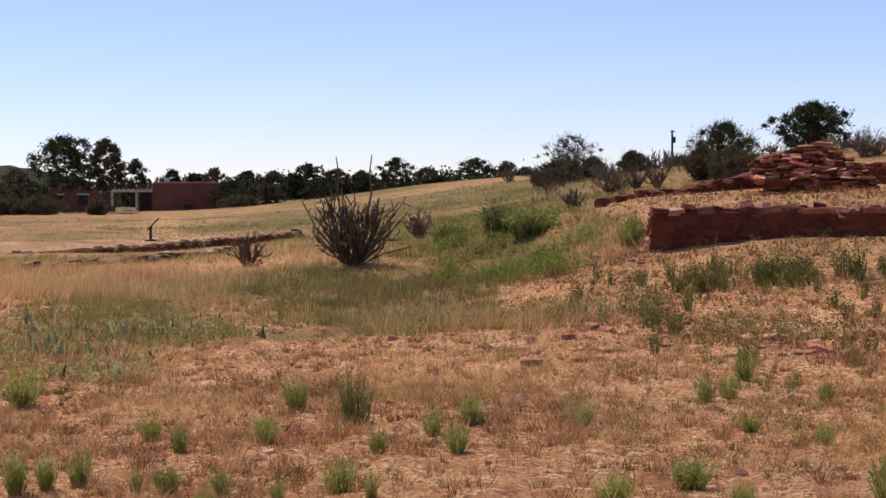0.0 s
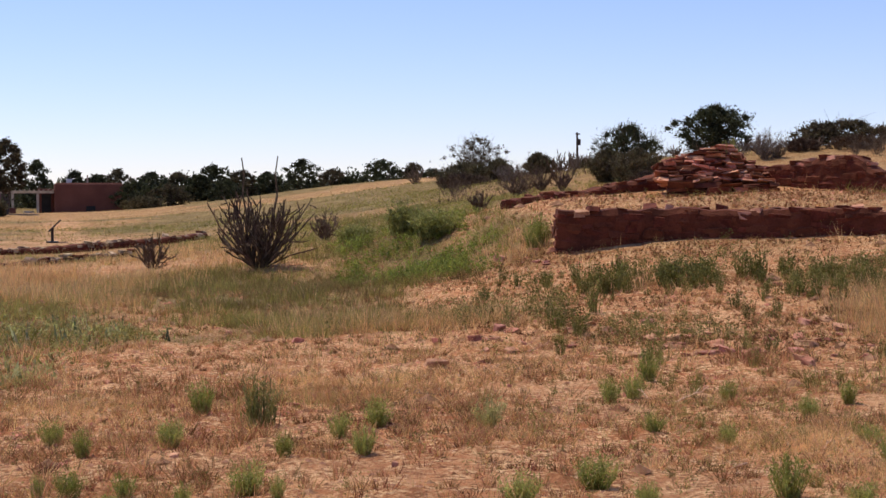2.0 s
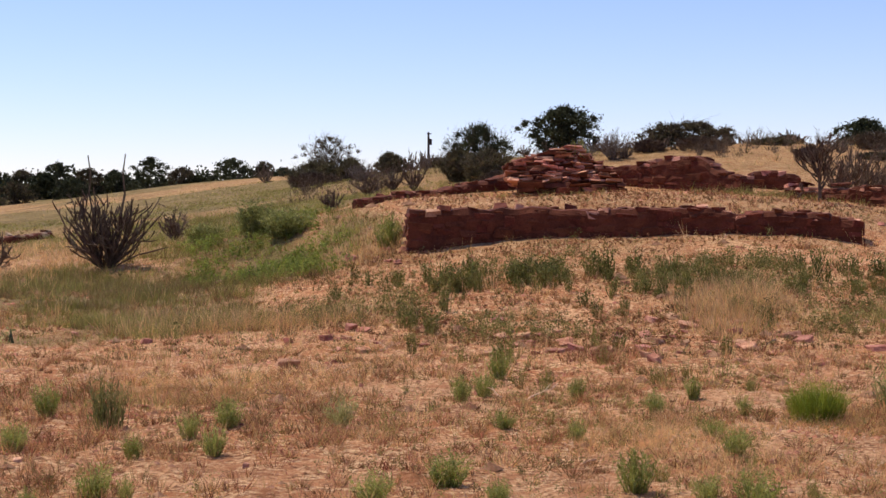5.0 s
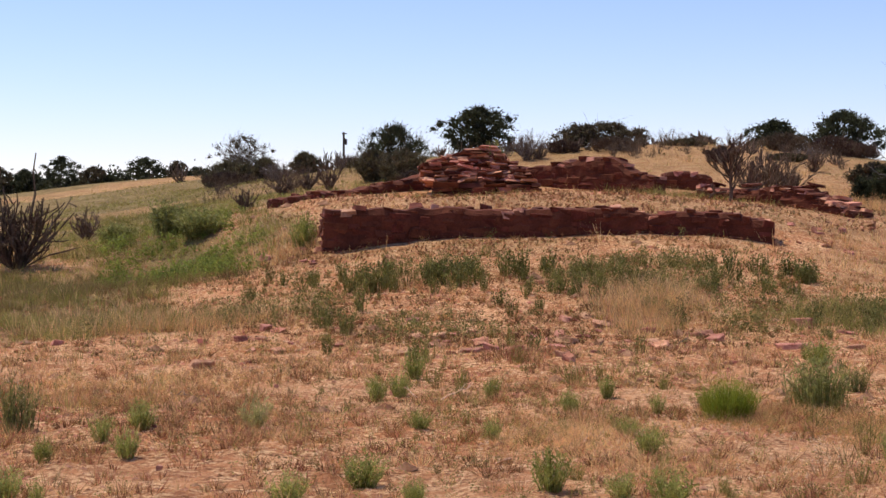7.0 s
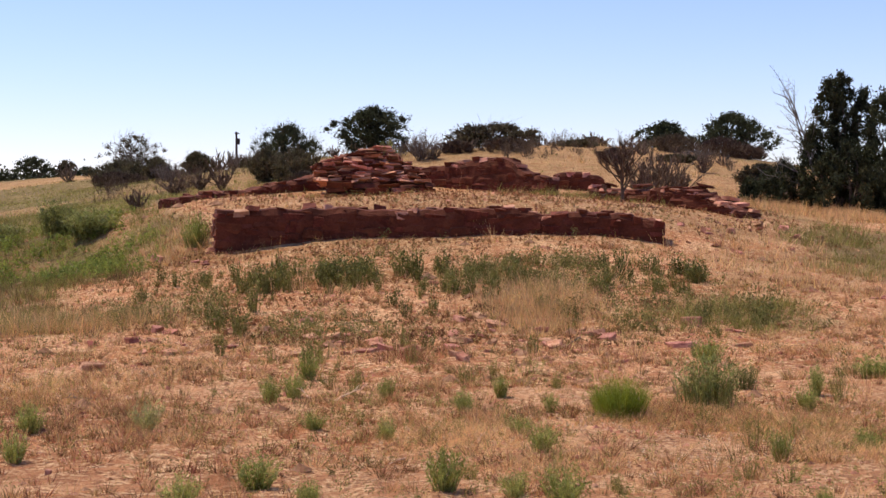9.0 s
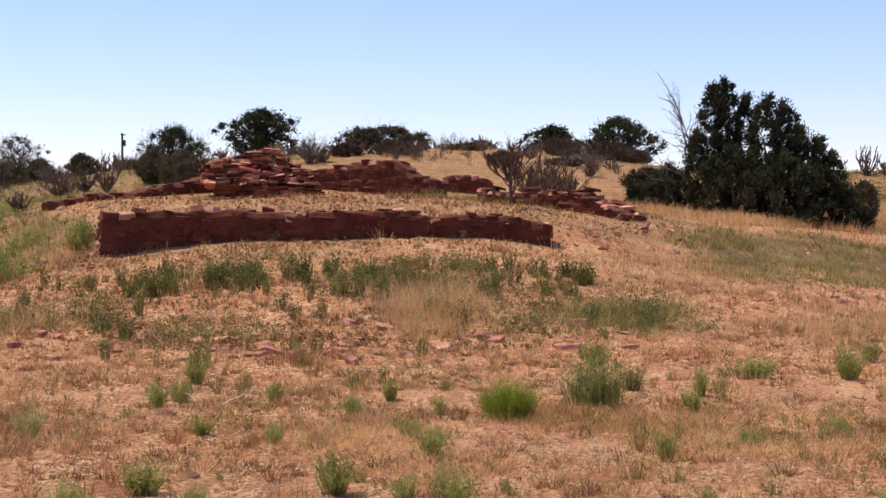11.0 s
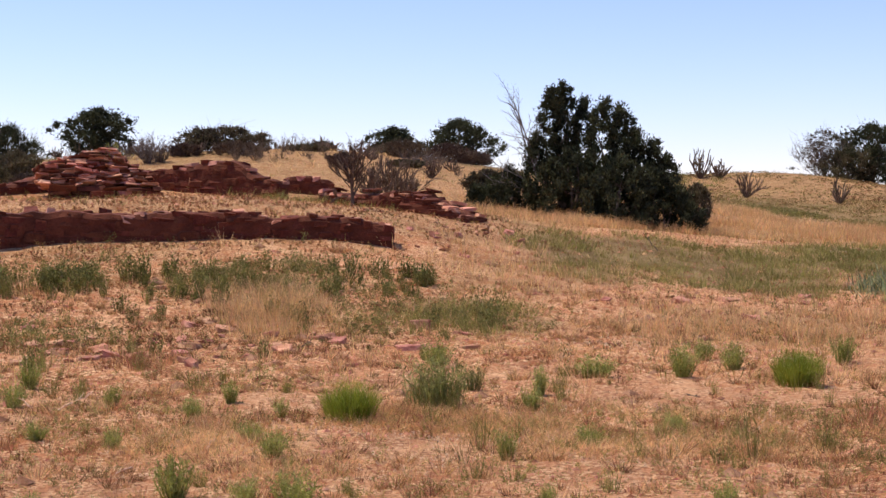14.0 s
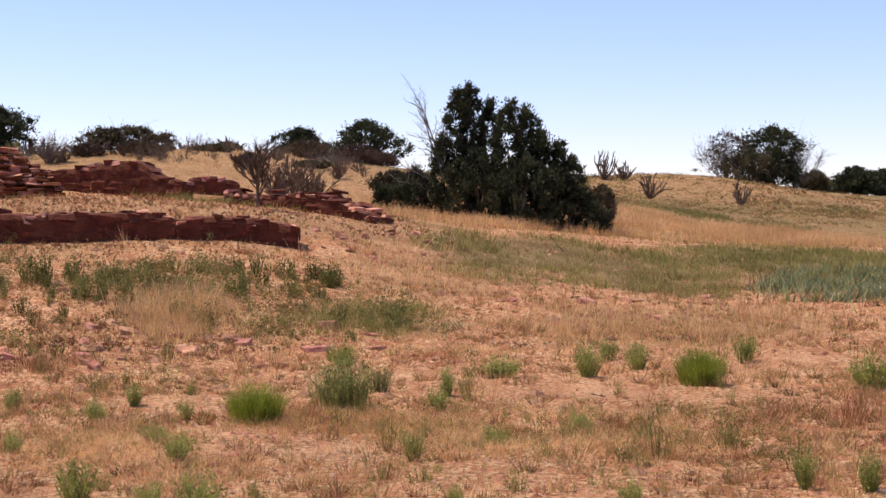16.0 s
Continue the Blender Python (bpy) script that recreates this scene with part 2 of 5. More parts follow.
def lattice(x, y, size, seed):
    """Smooth value noise from 0 to 1 over the plan."""
    u, v = x / size, y / size
    i, j = np.floor(u).astype(np.int64), np.floor(v).astype(np.int64)
    fu, fv = u - i, v - j
    fu, fv = fu * fu * (3 - 2 * fu), fv * fv * (3 - 2 * fv)

    def corner(a, b):
        k = (a * 73856093) ^ (b * 19349663) ^ (seed * 83492791)
        k = (k ^ (k >> 13)) * 1274126177
        return ((k ^ (k >> 16)) & 65535) / 65535.0

    return (corner(i, j) * (1 - fu) + corner(i + 1, j) * fu) * (1 - fv) + (corner(i, j + 1) * (1 - fu) + corner(i + 1, j + 1) * fu) * fv


def rough_noise(x, y, size, seed):
    return 0.55 * lattice(x, y, size, seed) + 0.3 * lattice(x, y, size * 0.42, seed + 1) + 0.15 * lattice(x, y, size * 0.17, seed + 2)


# stretches of growth: bearing, distance, half width in degrees, half depth in metres, density
STRAW = [(-27, 88, 6, 12, 1), (-27, 125, 8, 18, 0.9), (-26, 31.5, 4.5, 4.5, 1), (-12, 112, 6, 6, 1), (8, 20.8, 2.0, 2.0, 1), (16, 26, 3, 3.5, 0.9), (18.5, 23.5, 2.5, 2.2, 0.8),
         (27, 20.5, 6, 2.6, 0.9), (17, 36, 2.5, 3, 1), (27, 47, 8, 7, 1), (11, 66, 4, 8, 0.8), (15, 47, 2, 8, 0.8), (-12, 20.5, 5, 1.4, 0.6), (-6.5, 27.5, 1.5, 1.5, 0.9), (-19, 34, 3, 2.5, 0.6), (-20.5, 25, 3.5, 2.5, 0.8), (-19, 44, 4, 7, 0.9), (-27, 40, 4, 7, 0.8)]
GOLD = [(9, 10.3, 6, 1.1, 1), (-6.5, 16.5, 5, 2, 0.9), (14, 11.3, 4, 0.9, 0.9), (22, 11, 6, 1.4, 0.8), (-13, 14, 5, 1.5, 0.9), (-22, 12.5, 5, 1.2, 0.7), (-25, 15.3, 4, 0.6, 0.9), (24, 17.5, 7, 1.3, 1)]
GREEN = [(-16, 27, 6.5, 8, 1), (-12, 28, 4, 8, 1), (-22, 26.5, 4, 3, 0.7), (-18, 80, 6, 9, 1), (-12, 78, 6, 16, 1), (-12, 50, 6, 16, 1), (20, 28.5, 3.5, 3.5, 0.9), (25, 31, 4, 5.5, 0.9), (31, 37, 5, 6, 1),
         (16, 20.5, 4, 2, 0.6), (-7, 31, 1.6, 3.5, 0.9), (-25, 46, 6, 3, 0.8), (-3, 62, 5, 14, 0.7), (27, 72, 8, 9, 0.7), (-24, 23, 4, 2.5, 0.7), (9, 33, 4, 2, 0.5)]
WEEDS = [(4, 23.2, 10, 2.0, 0.7), (-6, 22, 3, 2.5, 0.6), (-1.5, 18.6, 3.5, 1.3, 0.25), (12.5, 19.8, 4, 1.6, 0.28), (16.5, 20.4, 3, 1.5, 0.32)]
LUSH = [(-10.2, 30.5, 2.7, 5.0, 1), (-8.3, 28, 1.6, 3.0, 0.9), (-10, 38, 1.8, 5, 0.6)]
IRIS = [(-25.3, 18.6, 4.4, 4.0, 1)]
IRIS_THICK = [(33.4, 28, 2.9, 4.0, 1)]
RUSSET = [(31.5, 12.8, 2.6, 1.1, 1), (-19, 13.6, 2.5, 1.2, 0.6), (2, 16, 2, 1, 0.7)]
BARE = [(25, 13.7, 6, 0.9, 0.9), (31, 16.8, 3, 1.2, 0.8), (-12, 9.3, 3, 0.7, 0.9), (12, 10.4, 4, 0.6, 0.8), (7, 13.0, 2.5, 0.6, 0.8), (-3, 12.2, 2, 0.5, 0.8), (-17, 9.6, 3, 0.5, 0.8), (3, 8.8, 4, 0.4, 0.8), (18, 9.2, 4, 0.5, 0.7), (2, 8.9, 32, 1.1, 0.45), (22, 14.5, 9, 1.0, 0.7), (-3, 13.4, 4, 0.5, 0.7)]
BANK = [(27, 82, 9, 14, 1), (22, 80, 5, 10, 0.7)]
MOUND = [(4, 29, 12, 8, 1), (12, 31, 6, 6, 1)]
TRACK = [(-28, 60, 6, 3, 1), (-23, 68, 3.2, 6, 1), (-23.3, 96, 0.7, 24, 1)]


def cover(stretches, x, y):
    """How much of a growth stands at x, y: 0 to 1, with ragged borders."""
    b, d = np.degrees(np.arctan2(x, y)), np.hypot(x, y)
    w = 1.6 * (rough_noise(x, y, 2.2, 5) - 0.5) + 2.2 * (rough_noise(x, y, 7.0, 9) - 0.5)
    c = 0.0 * x
    for b0, d0, rb, rd, s in stretches:
        q = ((b - b0) / rb) ** 2 + ((d - d0) / rd) ** 2
        c = np.maximum(c, s * np.clip(1.15 - q * 0.75 + w, 0, 1))
    return c


# ---- mesh helpers ----
def raw_mesh(name, verts, size, material):
    """A mesh of separate triangles or quads: verts is (faces, size, 3)."""
    verts = np.asarray(verts, dtype=np.float32)
    n = verts.shape[0]
    me = bpy.data.meshes.new(name)
    me.vertices.add(n * size)
    me.vertices.foreach_set("co", verts.reshape(-1))
    me.loops.add(n * size)
    me.loops.foreach_set("vertex_index", np.arange(n * size, dtype=np.int32))
    me.polygons.add(n)
    me.polygons.foreach_set("loop_start", np.arange(0, n * size, size, dtype=np.int32))
    me.update(calc_edges=True)
    me.materials.append(material)
    return me


def mesh_of(name, verts, faces, material, smooth=False):
    me = bpy.data.meshes.new(name)
    me.from_pydata([tuple(v) for v in verts], [], faces)
    me.materials.append(material)
    if smooth:
        me.polygons.foreach_set("use_smooth", [True] * len(me.polygons))
    me.update()
    return me


def part(name, me, parent, label=""):
    ob = new(name, me)
    ob.parent = parent
    return tagged(ob, label)


def box_bm(bm, x0, x1, y0, y1, z0, z1, bevel=0.0):
    r = bmesh.ops.create_cube(bm, size=1.0, matrix=Matrix.LocRotScale(((x0 + x1) / 2, (y0 + y1) / 2, (z0 + z1) / 2), None, (x1 - x0, y1 - y0, z1 - z0)))
    if bevel:
        es = list({e for v in r["verts"] for e in v.link_edges})
        bmesh.ops.bevel(bm, geom=es, offset=bevel, segments=2, affect="EDGES", profile=0.6)


def box_mesh(name, material, *dims, bevel=0.0):
    bm = bmesh.new()
    box_bm(bm, *dims, bevel=bevel)
    me = bpy.data.meshes.new(name)
    bm.to_mesh(me)
    bm.free()
    me.materials.append(material)
    return me


def tube(points, radii, sides=5):
    """Verts and faces of a tapering tube along points."""
    verts, faces = [], []
    for k, p in enumerate(points):
        a, b = points[max(k - 1, 0)], points[min(k + 1, len(points) - 1)]
        t = (Vector(b) - Vector(a)).normalized()
        u = t.orthogonal().normalized()
        v = t.cross(u)
        for s in range(sides):
            q = 2 * math.pi * s / sides
            verts.append(Vector(p) + (u * math.cos(q) + v * math.sin(q)) * radii[k])
    for k in range(len(points) - 1):
        for s in range(sides):
            i, j = k * sides + s, k * sides + (s + 1) % sides
            faces.append((i, j, j + sides, i + sides))
    faces.append(tuple(range((len(points) - 1) * sides, len(points) * sides)))
    return verts, faces


def merge(pieces):
    verts, faces = [], []
    for v, f in pieces:
        o = len(verts)
        verts += v
        faces += [tuple(i + o for i in q) for q in f]
    return verts, faces


def sprigs(rng, centres, length, width, up=0.3, out=None):
    """Leaf sprigs: thin diamonds of two triangles' area round given points, turned at random."""
    n = len(centres)
    d = rng.normal(size=(n, 3))
    if out is not None:
        d = d + out
    d[:, 2] += up
    d /= np.linalg.norm(d, axis=1)[:, None]
    s = np.cross(d, rng.normal(size=(n, 3)))
    s /= np.linalg.norm(s, axis=1)[:, None] + 1e-6
    ln = length * rng.uniform(0.5, 1.3, (n, 1))
    wd = width * rng.uniform(0.6, 1.3, (n, 1))
    return np.stack([centres - d * ln * 0.5, centres + s * wd * 0.5, centres + d * ln * 0.5, centres - s * wd * 0.5], axis=1)


def blades(rng, x, y, z, height, width, lean):
    """Single-triangle grass blades rooted at x, y, z."""
    n = len(x)
    a = rng.uniform(0, 2 * np.pi, n)
    b = rng.uniform(0, 2 * np.pi, n)
    hgt = height * rng.uniform(0.45, 1.25, n)
    wd = width * rng.uniform(0.6, 1.4, n)
    l = lean * hgt * rng.uniform(0.2, 1.4, n)
    p = np.stack([x, y, z], 1)
    s = np.stack([np.cos(a), np.sin(a), 0 * a], 1) * (wd / 2)[:, None]
    tip = p + np.stack([np.cos(b) * l, np.sin(b) * l, hgt], 1)
    return np.stack([p - s, p + s, tip], 1)


# ---- ground: one sheet from underfoot to the horizon ----
def build_ground():
    bearing = np.radians(np.concatenate([np.arange(-180, -34, 4.0), np.arange(-34, 36.01, 0.35), np.arange(40, 180, 4.0)]))
    rad = np.concatenate([[0.4, 1.2, 2.2, 3.4, 4.8], 6.0 * 1.0115 ** np.arange(330), 300 * 1.12 ** np.arange(24)])
    B, Rr = np.meshgrid(bearing, rad)
    x, y = Rr * np.sin(B), Rr * np.cos(B)
    z = land(x, y)
    z = z + (0.09 * (rough_noise(x, y, 1.6, 31) - 0.5) + 0.07 * (rough_noise(x, y, 0.4, 37) - 0.5)) * np.clip(1.5 - Rr / 120, 0.0, 1)
    nb, nr = len(bearing), len(rad)
    verts = np.stack([x, y, z], -1).reshape(-1, 3)
    verts = np.vstack([verts, [[0, 0, float(land(0.0, 0.0))]]])
    faces = []
    for r in range(nr - 1):
        for b in range(nb):
            c = (b + 1) % nb
            faces.append((r * nb + b, r * nb + c, (r + 1) * nb + c, (r + 1) * nb + b))
    for b in range(nb):
        faces.append((len(verts) - 1, (b + 1) % nb, b))
    me = bpy.data.meshes.new("ground")
    me.from_pydata(verts.tolist(), [], [f[::-1] for f in faces])
    me.polygons.foreach_set("use_smooth", [True] * len(me.polygons))
    me.update()
    X, Y = verts[:, 0], verts[:, 1]
    far = np.clip((np.hypot(X, Y) - 35) / 40, 0, 1)
    s = np.clip(np.maximum(cover(STRAW, X, Y), 0.30 * far * (1 - 0.6 * cover(BANK, X, Y))), 0, 1)
    g = np.clip(np.maximum(np.maximum(cover(GREEN, X, Y) * 0.85, 0.8 * far * (1 - cover(STRAW, X, Y)) * (1 - 0.42 * cover(BANK, X, Y))), np.maximum(np.maximum(cover(WEEDS, X, Y), cover(IRIS, X, Y)) * 0.6, np.maximum(cover(LUSH, X, Y) * 0.9, 0.33 * cover(MOUND, X, Y)))), 0, 1)
    t = np.maximum(cover(TRACK, X, Y), np.maximum(0.1 * cover(MOUND, X, Y), 0.5 * cover(BARE, X, Y)))
    col = np.stack([s * 0.85, g, t * 0.8, np.ones_like(s)], 1).astype(np.float32)
    att = me.color_attributes.new("cover", "FLOAT_COLOR", "POINT")
    att.data.foreach_set("color", col.reshape(-1))
    me.materials.append(ground_material())
    return tagged(new("ground", me), "red sandy soil with straw litter and sparse dry grass", "ground", kind="structure")


build_ground()


def surface(x, y):
    """Ground height with its small lumps, for one place."""
    x, y = np.asarray(x, dtype=float), np.asarray(y, dtype=float)
    return land(x, y) + (0.09 * (rough_noise(x, y, 1.6, 31) - 0.5) + 0.07 * (rough_noise(x, y, 0.4, 37) - 0.5)) * np.clip(1.5 - np.hypot(x, y) / 120, 0.0, 1)


def foot(bearing, dist, sink=0.03):
    x, y = spot(bearing, dist)
    return Vector((x, y, float(surface(x, y)) - sink))


# distant wooded rise at the edge of the plain
def distant_rise():
    verts, faces = [], []
    n = 60
    for i in range(n + 1):
        b = -42 + 20.0 * i / n
        top = 1.65 + 900 * math.tan(radians(1.5)) * min(1, max(0, (-23.5 - b) / 5.0)) ** 0.6 + 1.5 * noise.noise((b * 2.1, 0, 0))
        for d, z in ((880, -2), (900, max(top, 0)), (990, max(top - 3, 0)), (1300, -4)):
            x, y = spot(b, d)
            verts.append((x, y, z))
    for i in range(n):
        for k in range(3):
            a = i * 4 + k
            faces.append((a, a + 4, a + 5, a + 1))
    ob = new("distant_hill", mesh_of("distant_hill", verts, faces, M_WOODS, True))
    tagged(ob, "low wooded hill far off on the horizon", "hill", kind="structure")


distant_rise()


# ---- trees and shrubs ----
def limbs(rng, h, w, stems, forks, r0, spread=1.0, wander=0.12, sides=5):
    """Stems that rise from the foot and fork into tapering limbs."""
    pieces = []
    for s in range(stems):
        a = rng.uniform(0, 2 * np.pi)
        out = rng.uniform(0.1, 0.42) * spread
        top = Vector((math.cos(a) * w * 0.5 * out * 1.6, math.sin(a) * w * 0.5 * out * 1.6, h * rng.uniform(0.55, 0.8)))
        base = Vector((math.cos(a), math.sin(a), 0)) * r0 * (0.8 if stems > 1 else 0)
        pts, n = [], 6
        for i in range(n):
            f = i / (n - 1)
            j = Vector(rng.normal(size=3)) * wander * h * 0.25 * f
            pts.append(base.lerp(top, f) + Vector((0, 0, 0.05 * h * math.sin(f * 3))) + j)
        rad = [r0 * (1 - 0.85 * i / (n - 1)) for i in range(n)]
        pieces.append(tube(pts, rad, sides))
        for k in range(forks):
            i = int(rng.integers(1, n - 1))
            st = pts[i]
            aa = rng.uniform(0, 2 * np.pi)
            ln = w * rng.uniform(0.12, 0.26)
            e = st + Vector((math.cos(aa) * ln, math.sin(aa) * ln, ln * rng.uniform(0.15, 0.9)))
            m = st.lerp(e, 0.5) + Vector(rng.normal(size=3)) * ln * 0.1
            pieces.append(tube([st, m, e], [rad[i] * 0.6, rad[i] * 0.4, rad[i] * 0.12], 4))
            for q in range(2):
                e2 = m.lerp(e, 0.5) + Vector(rng.normal(size=3)) * ln * 0.4
                pieces.append(tube([m, e2], [rad[i] * 0.35, rad[i] * 0.08], 3))
    return merge(pieces)


COUNT = [100]


def plant_at(name, bearing, dist, label, category, group=""):
    ob = new(name)
    ob.location = foot(bearing, dist)
    COUNT[0] += 1
    ob.rotation_euler.z = (COUNT[0] * 2.399) % 6.283
    return tagged(ob, label, category, group), np.random.default_rng(COUNT[0])


def padded_crown(rng, w, h, pads, per, pad_r, low=0.0, belly=0.35, flat=0.7, ragged=1.0):
    """Leaf positions and outward directions: foliage pads at the ends of limbs, hung on an uneven many-lobed outline with gaps."""
    ph = rng.uniform(0, 6.28, 4)
    pts, dirs = [], []
    for k in range(pads):
        a, u = 2.399 * k + rng.uniform(-0.6, 0.6), ((k + 0.5) / pads) ** 0.85
        env = math.sqrt(max(0.0, 1 - ((u - belly) / (1 - belly)) ** 2)) if u > belly else 0.74 + 0.26 * u / belly
        lump = 1 + ragged * (0.17 * math.sin(2 * a + ph[0] + 4 * u) + 0.13 * math.sin(3 * a + ph[1] - 7 * u) + 0.10 * math.sin(7 * a + ph[2] + 11 * u))
        pr = pad_r * rng.uniform(0.55, 1.3)
        r = max(0.0, 0.5 * w * env * lump - pr * 0.6) * rng.uniform(0.06, 1.0) ** 0.45
        c = np.array([math.cos(a) * r, math.sin(a) * r, h * low + (h * (1 - low) - pr * flat * 0.7) * u * (0.90 + 0.10 * lump)])
        q = rng.normal(size=(per, 3))
        q /= np.linalg.norm(q, axis=1)[:, None] + 1e-6
        pts.append(c + q * np.minimum(np.abs(rng.normal(size=(per, 1))) * 0.58, 1.15) * np.array([pr, pr, pr * flat]))
        dirs.append(q * 0.7 + np.array([math.cos(a) * 0.5, math.sin(a) * 0.5, 0.5]))
    p, d = np.vstack(pts), np.vstack(dirs)
    k = p[:, 2] > h * 0.01
    return p[k], d[k]


def juniper(bearing, dist, w, h, style=""):
    ob, rng = plant_at("juniper_tree", bearing, dist, "dark green juniper tree with an open gnarled crown" if style == "open" else
                       "rounded dusty green juniper tree on the grassy rise" if dist < 120 else "dark juniper in the far line of woods", "tree",
                       "junipers on the rise" if dist < 120 else "junipers of the far woods")
    h = max(h, 0.8)
    leaf = 0.0009 * dist + 0.02
    near, gnarled = dist < 120, style == "open"
    part("trunk", mesh_of("trunk", *limbs(rng, h, w, 3 if near else 2, 6, 0.035 + 0.018 * h), M_BARK), ob)
    m = min(w, math.sqrt(w * h * 1.3))
    p, d = padded_crown(rng, w * 1.12, h * 1.03, 130 if near else 150 if gnarled else 60, 100 if near else 90, m * (0.15 if near else 0.13), 0.0 if not gnarled else 0.10 if near else 0.30,
                        0.5 if gnarled and near else 0.35, 0.62, 1.25 if gnarled else 1.0)
    part("crown", raw_mesh("crown", sprigs(rng, p, leaf * 1.75, leaf * 0.78, 0.3, d), 4, M_JUNIPER_DRY if COUNT[0] % 3 == 1 and not (gnarled and near) else M_JUNIPER), ob)
    return ob


def large_juniper(bearing, dist):
    """The big many-stemmed juniper: several ragged spires that step down to skirts at both sides, and a dead limb."""
    ob, rng = plant_at("large_juniper", bearing, dist, "large dense dark juniper with ragged spires and a dead grey limb", "tree")
    ob.rotation_euler.z = -radians(bearing)
    # spires: offset across, offset in depth, width, height, pads, height of the lowest foliage
    spires = [(-1.15, 0.0, 1.2, 4.0, 60, 0.2), (-0.8, 0.3, 1.2, 4.15, 60, 0.2), (-0.25, 0.6, 1.3, 3.75, 55, 0.15), (0.3, -0.1, 1.4, 3.72, 60, 0.1), (0.8, 0.3, 1.3, 3.62, 60, 0.1),
              (1.25, 0.1, 1.3, 3.05, 50, 0.1), (1.75, 0.3, 1.1, 2.75, 40, 0.2), (2.15, 0.2, 0.9, 2.35, 26, 0.5), (1.75, -0.4, 1.4, 1.9, 36, 0.0), (2.45, -0.4, 1.0, 1.45, 26, 0.0), (2.75, -0.7, 0.7, 1.0, 14, 0.0),
              (-1.6, -0.2, 1.1, 2.5, 40, 0.0), (-2.3, 0.0, 1.2, 1.45, 34, 0.0), (-2.85, 0.2, 1.1, 1.12, 26, 0.0), (-3.35, 0.2, 0.7, 0.85, 14, 0.0), (-0.6, -0.7, 2.4, 2.2, 70, 0.0), (0.8, -0.9, 2.2, 2.1, 64, 0.0)]
    for ox, oy, w, h, n, low in spires:
        v, f = limbs(rng, h * 0.98, w, 2, 5, 0.025 + 0.014 * h, 0.9)
        t = part("trunk", mesh_of("trunk", v, f, M_BARK), ob)
        cb, sb = math.cos(radians(bearing)), math.sin(radians(bearing))
        gx, gy = ob.location.x + ox * cb + oy * sb, ob.location.y - ox * sb + oy * cb
        drop = float(land(gx, gy)) - float(land(ob.location.x, ob.location.y))
        t.location = (ox * 0.75, oy, drop)
        p, d = padded_crown(rng, w * 1.25, h * 0.95, int(n * 1.0), 170, 0.21, low * 0.5, 0.2, 1.1, 1.15)
        d[:, 2] += 0.5
        c = part("crown", raw_mesh("crown", sprigs(rng, p, 0.125, 0.038, 0.3, d), 4, M_JUNIPER), t)
        c.location = (ox * 0.25, 0, 0)
    pieces = []

    def dead(p, d, ln, r, depth):
        pts = [p]
        for i in range(5):
            d = (d + Vector(rng.normal(size=3)) * 0.10).normalized()
            pts.append(pts[-1] + d * ln / 5)
        pieces.append(tube(pts, [r * (1 - 0.15 * i) for i in range(6)], 5 if depth > 1 else 3))
        if depth:
            for i in range(1, 6):
                for q in range(2):
                    dead(pts[i], (d + Vector(rng.normal(size=3)) * 0.6 + Vector((-0.15, 0, 0.35))).normalized(), ln * rng.uniform(0.2, 0.42), r * 0.42, depth - 1)

    for x0, z0, dx, dz, ln, r in ((-1.5, 1.2, -0.28, 1.0, 2.1, 0.036), (-1.55, 1.6, -0.1, 1.0, 1.9, 0.03), (-1.5, 1.1, -0.5, 0.9, 2.0, 0.034), (-1.5, 0.9, -0.75, 0.7, 1.4, 0.03), (-1.6, 0.8, -1.0, 0.35, 1.3, 0.03)):
        dead(Vector((x0, -0.2, z0)), Vector((dx, -0.05, dz)).normalized(), ln, r, 2)
    part("dead_limb", mesh_of("dead_limb", *merge(pieces), M_DEADWOOD), ob, "bare grey dead limb with twigs")
    return ob


def twig_fan(rng, w, h, stems, twigs, r0):
    """Fine bare twigs: stems that fan up from the foot, each with twigs that fork off upward."""
    quads = []

    def strip(p, e, r):
        s = np.cross(e - p, rng.normal(size=3))
        s *= r / (np.linalg.norm(s) + 1e-9)
        quads.append([p - s, p + s, e + s * 0.25, e - s * 0.25])

    for k in range(stems):
        a, f = rng.uniform(0, 6.283), rng.uniform(0, 1) ** 0.6
        foot_p = np.array([math.cos(a) * w * 0.12 * f, math.sin(a) * w * 0.12 * f, 0.0])
        tip = np.array([math.cos(a) * w * 0.5 * f, math.sin(a) * w * 0.5 * f, h * rng.uniform(0.65, 1.02) * (1 - 0.35 * f * f)])
        mid = foot_p * 0.5 + tip * 0.5 + np.array([0, 0, -0.06 * h]) + rng.normal(size=3) * 0.04 * w
        strip(foot_p, mid, r0)
        strip(mid, tip, r0 * 0.7)
        for j in range(twigs):
            t = rng.uniform(0.15, 1)
            q = foot_p + (mid - foot_p) * 2 * t if t < 0.5 else mid + (tip - mid) * (2 * t - 1)
            e = q + (rng.normal(size=3) * 0.5 + np.array([math.cos(a) * 0.4 * f, math.sin(a) * 0.4 * f, 0.8])) * h * rng.uniform(0.08, 0.2)
            strip(q, e, r0 * 0.5)
            for i in range(2):
                strip(q + (e - q) * 0.5, e + rng.normal(size=3) * h * 0.06, r0 * 0.35)
    return np.array(quads)


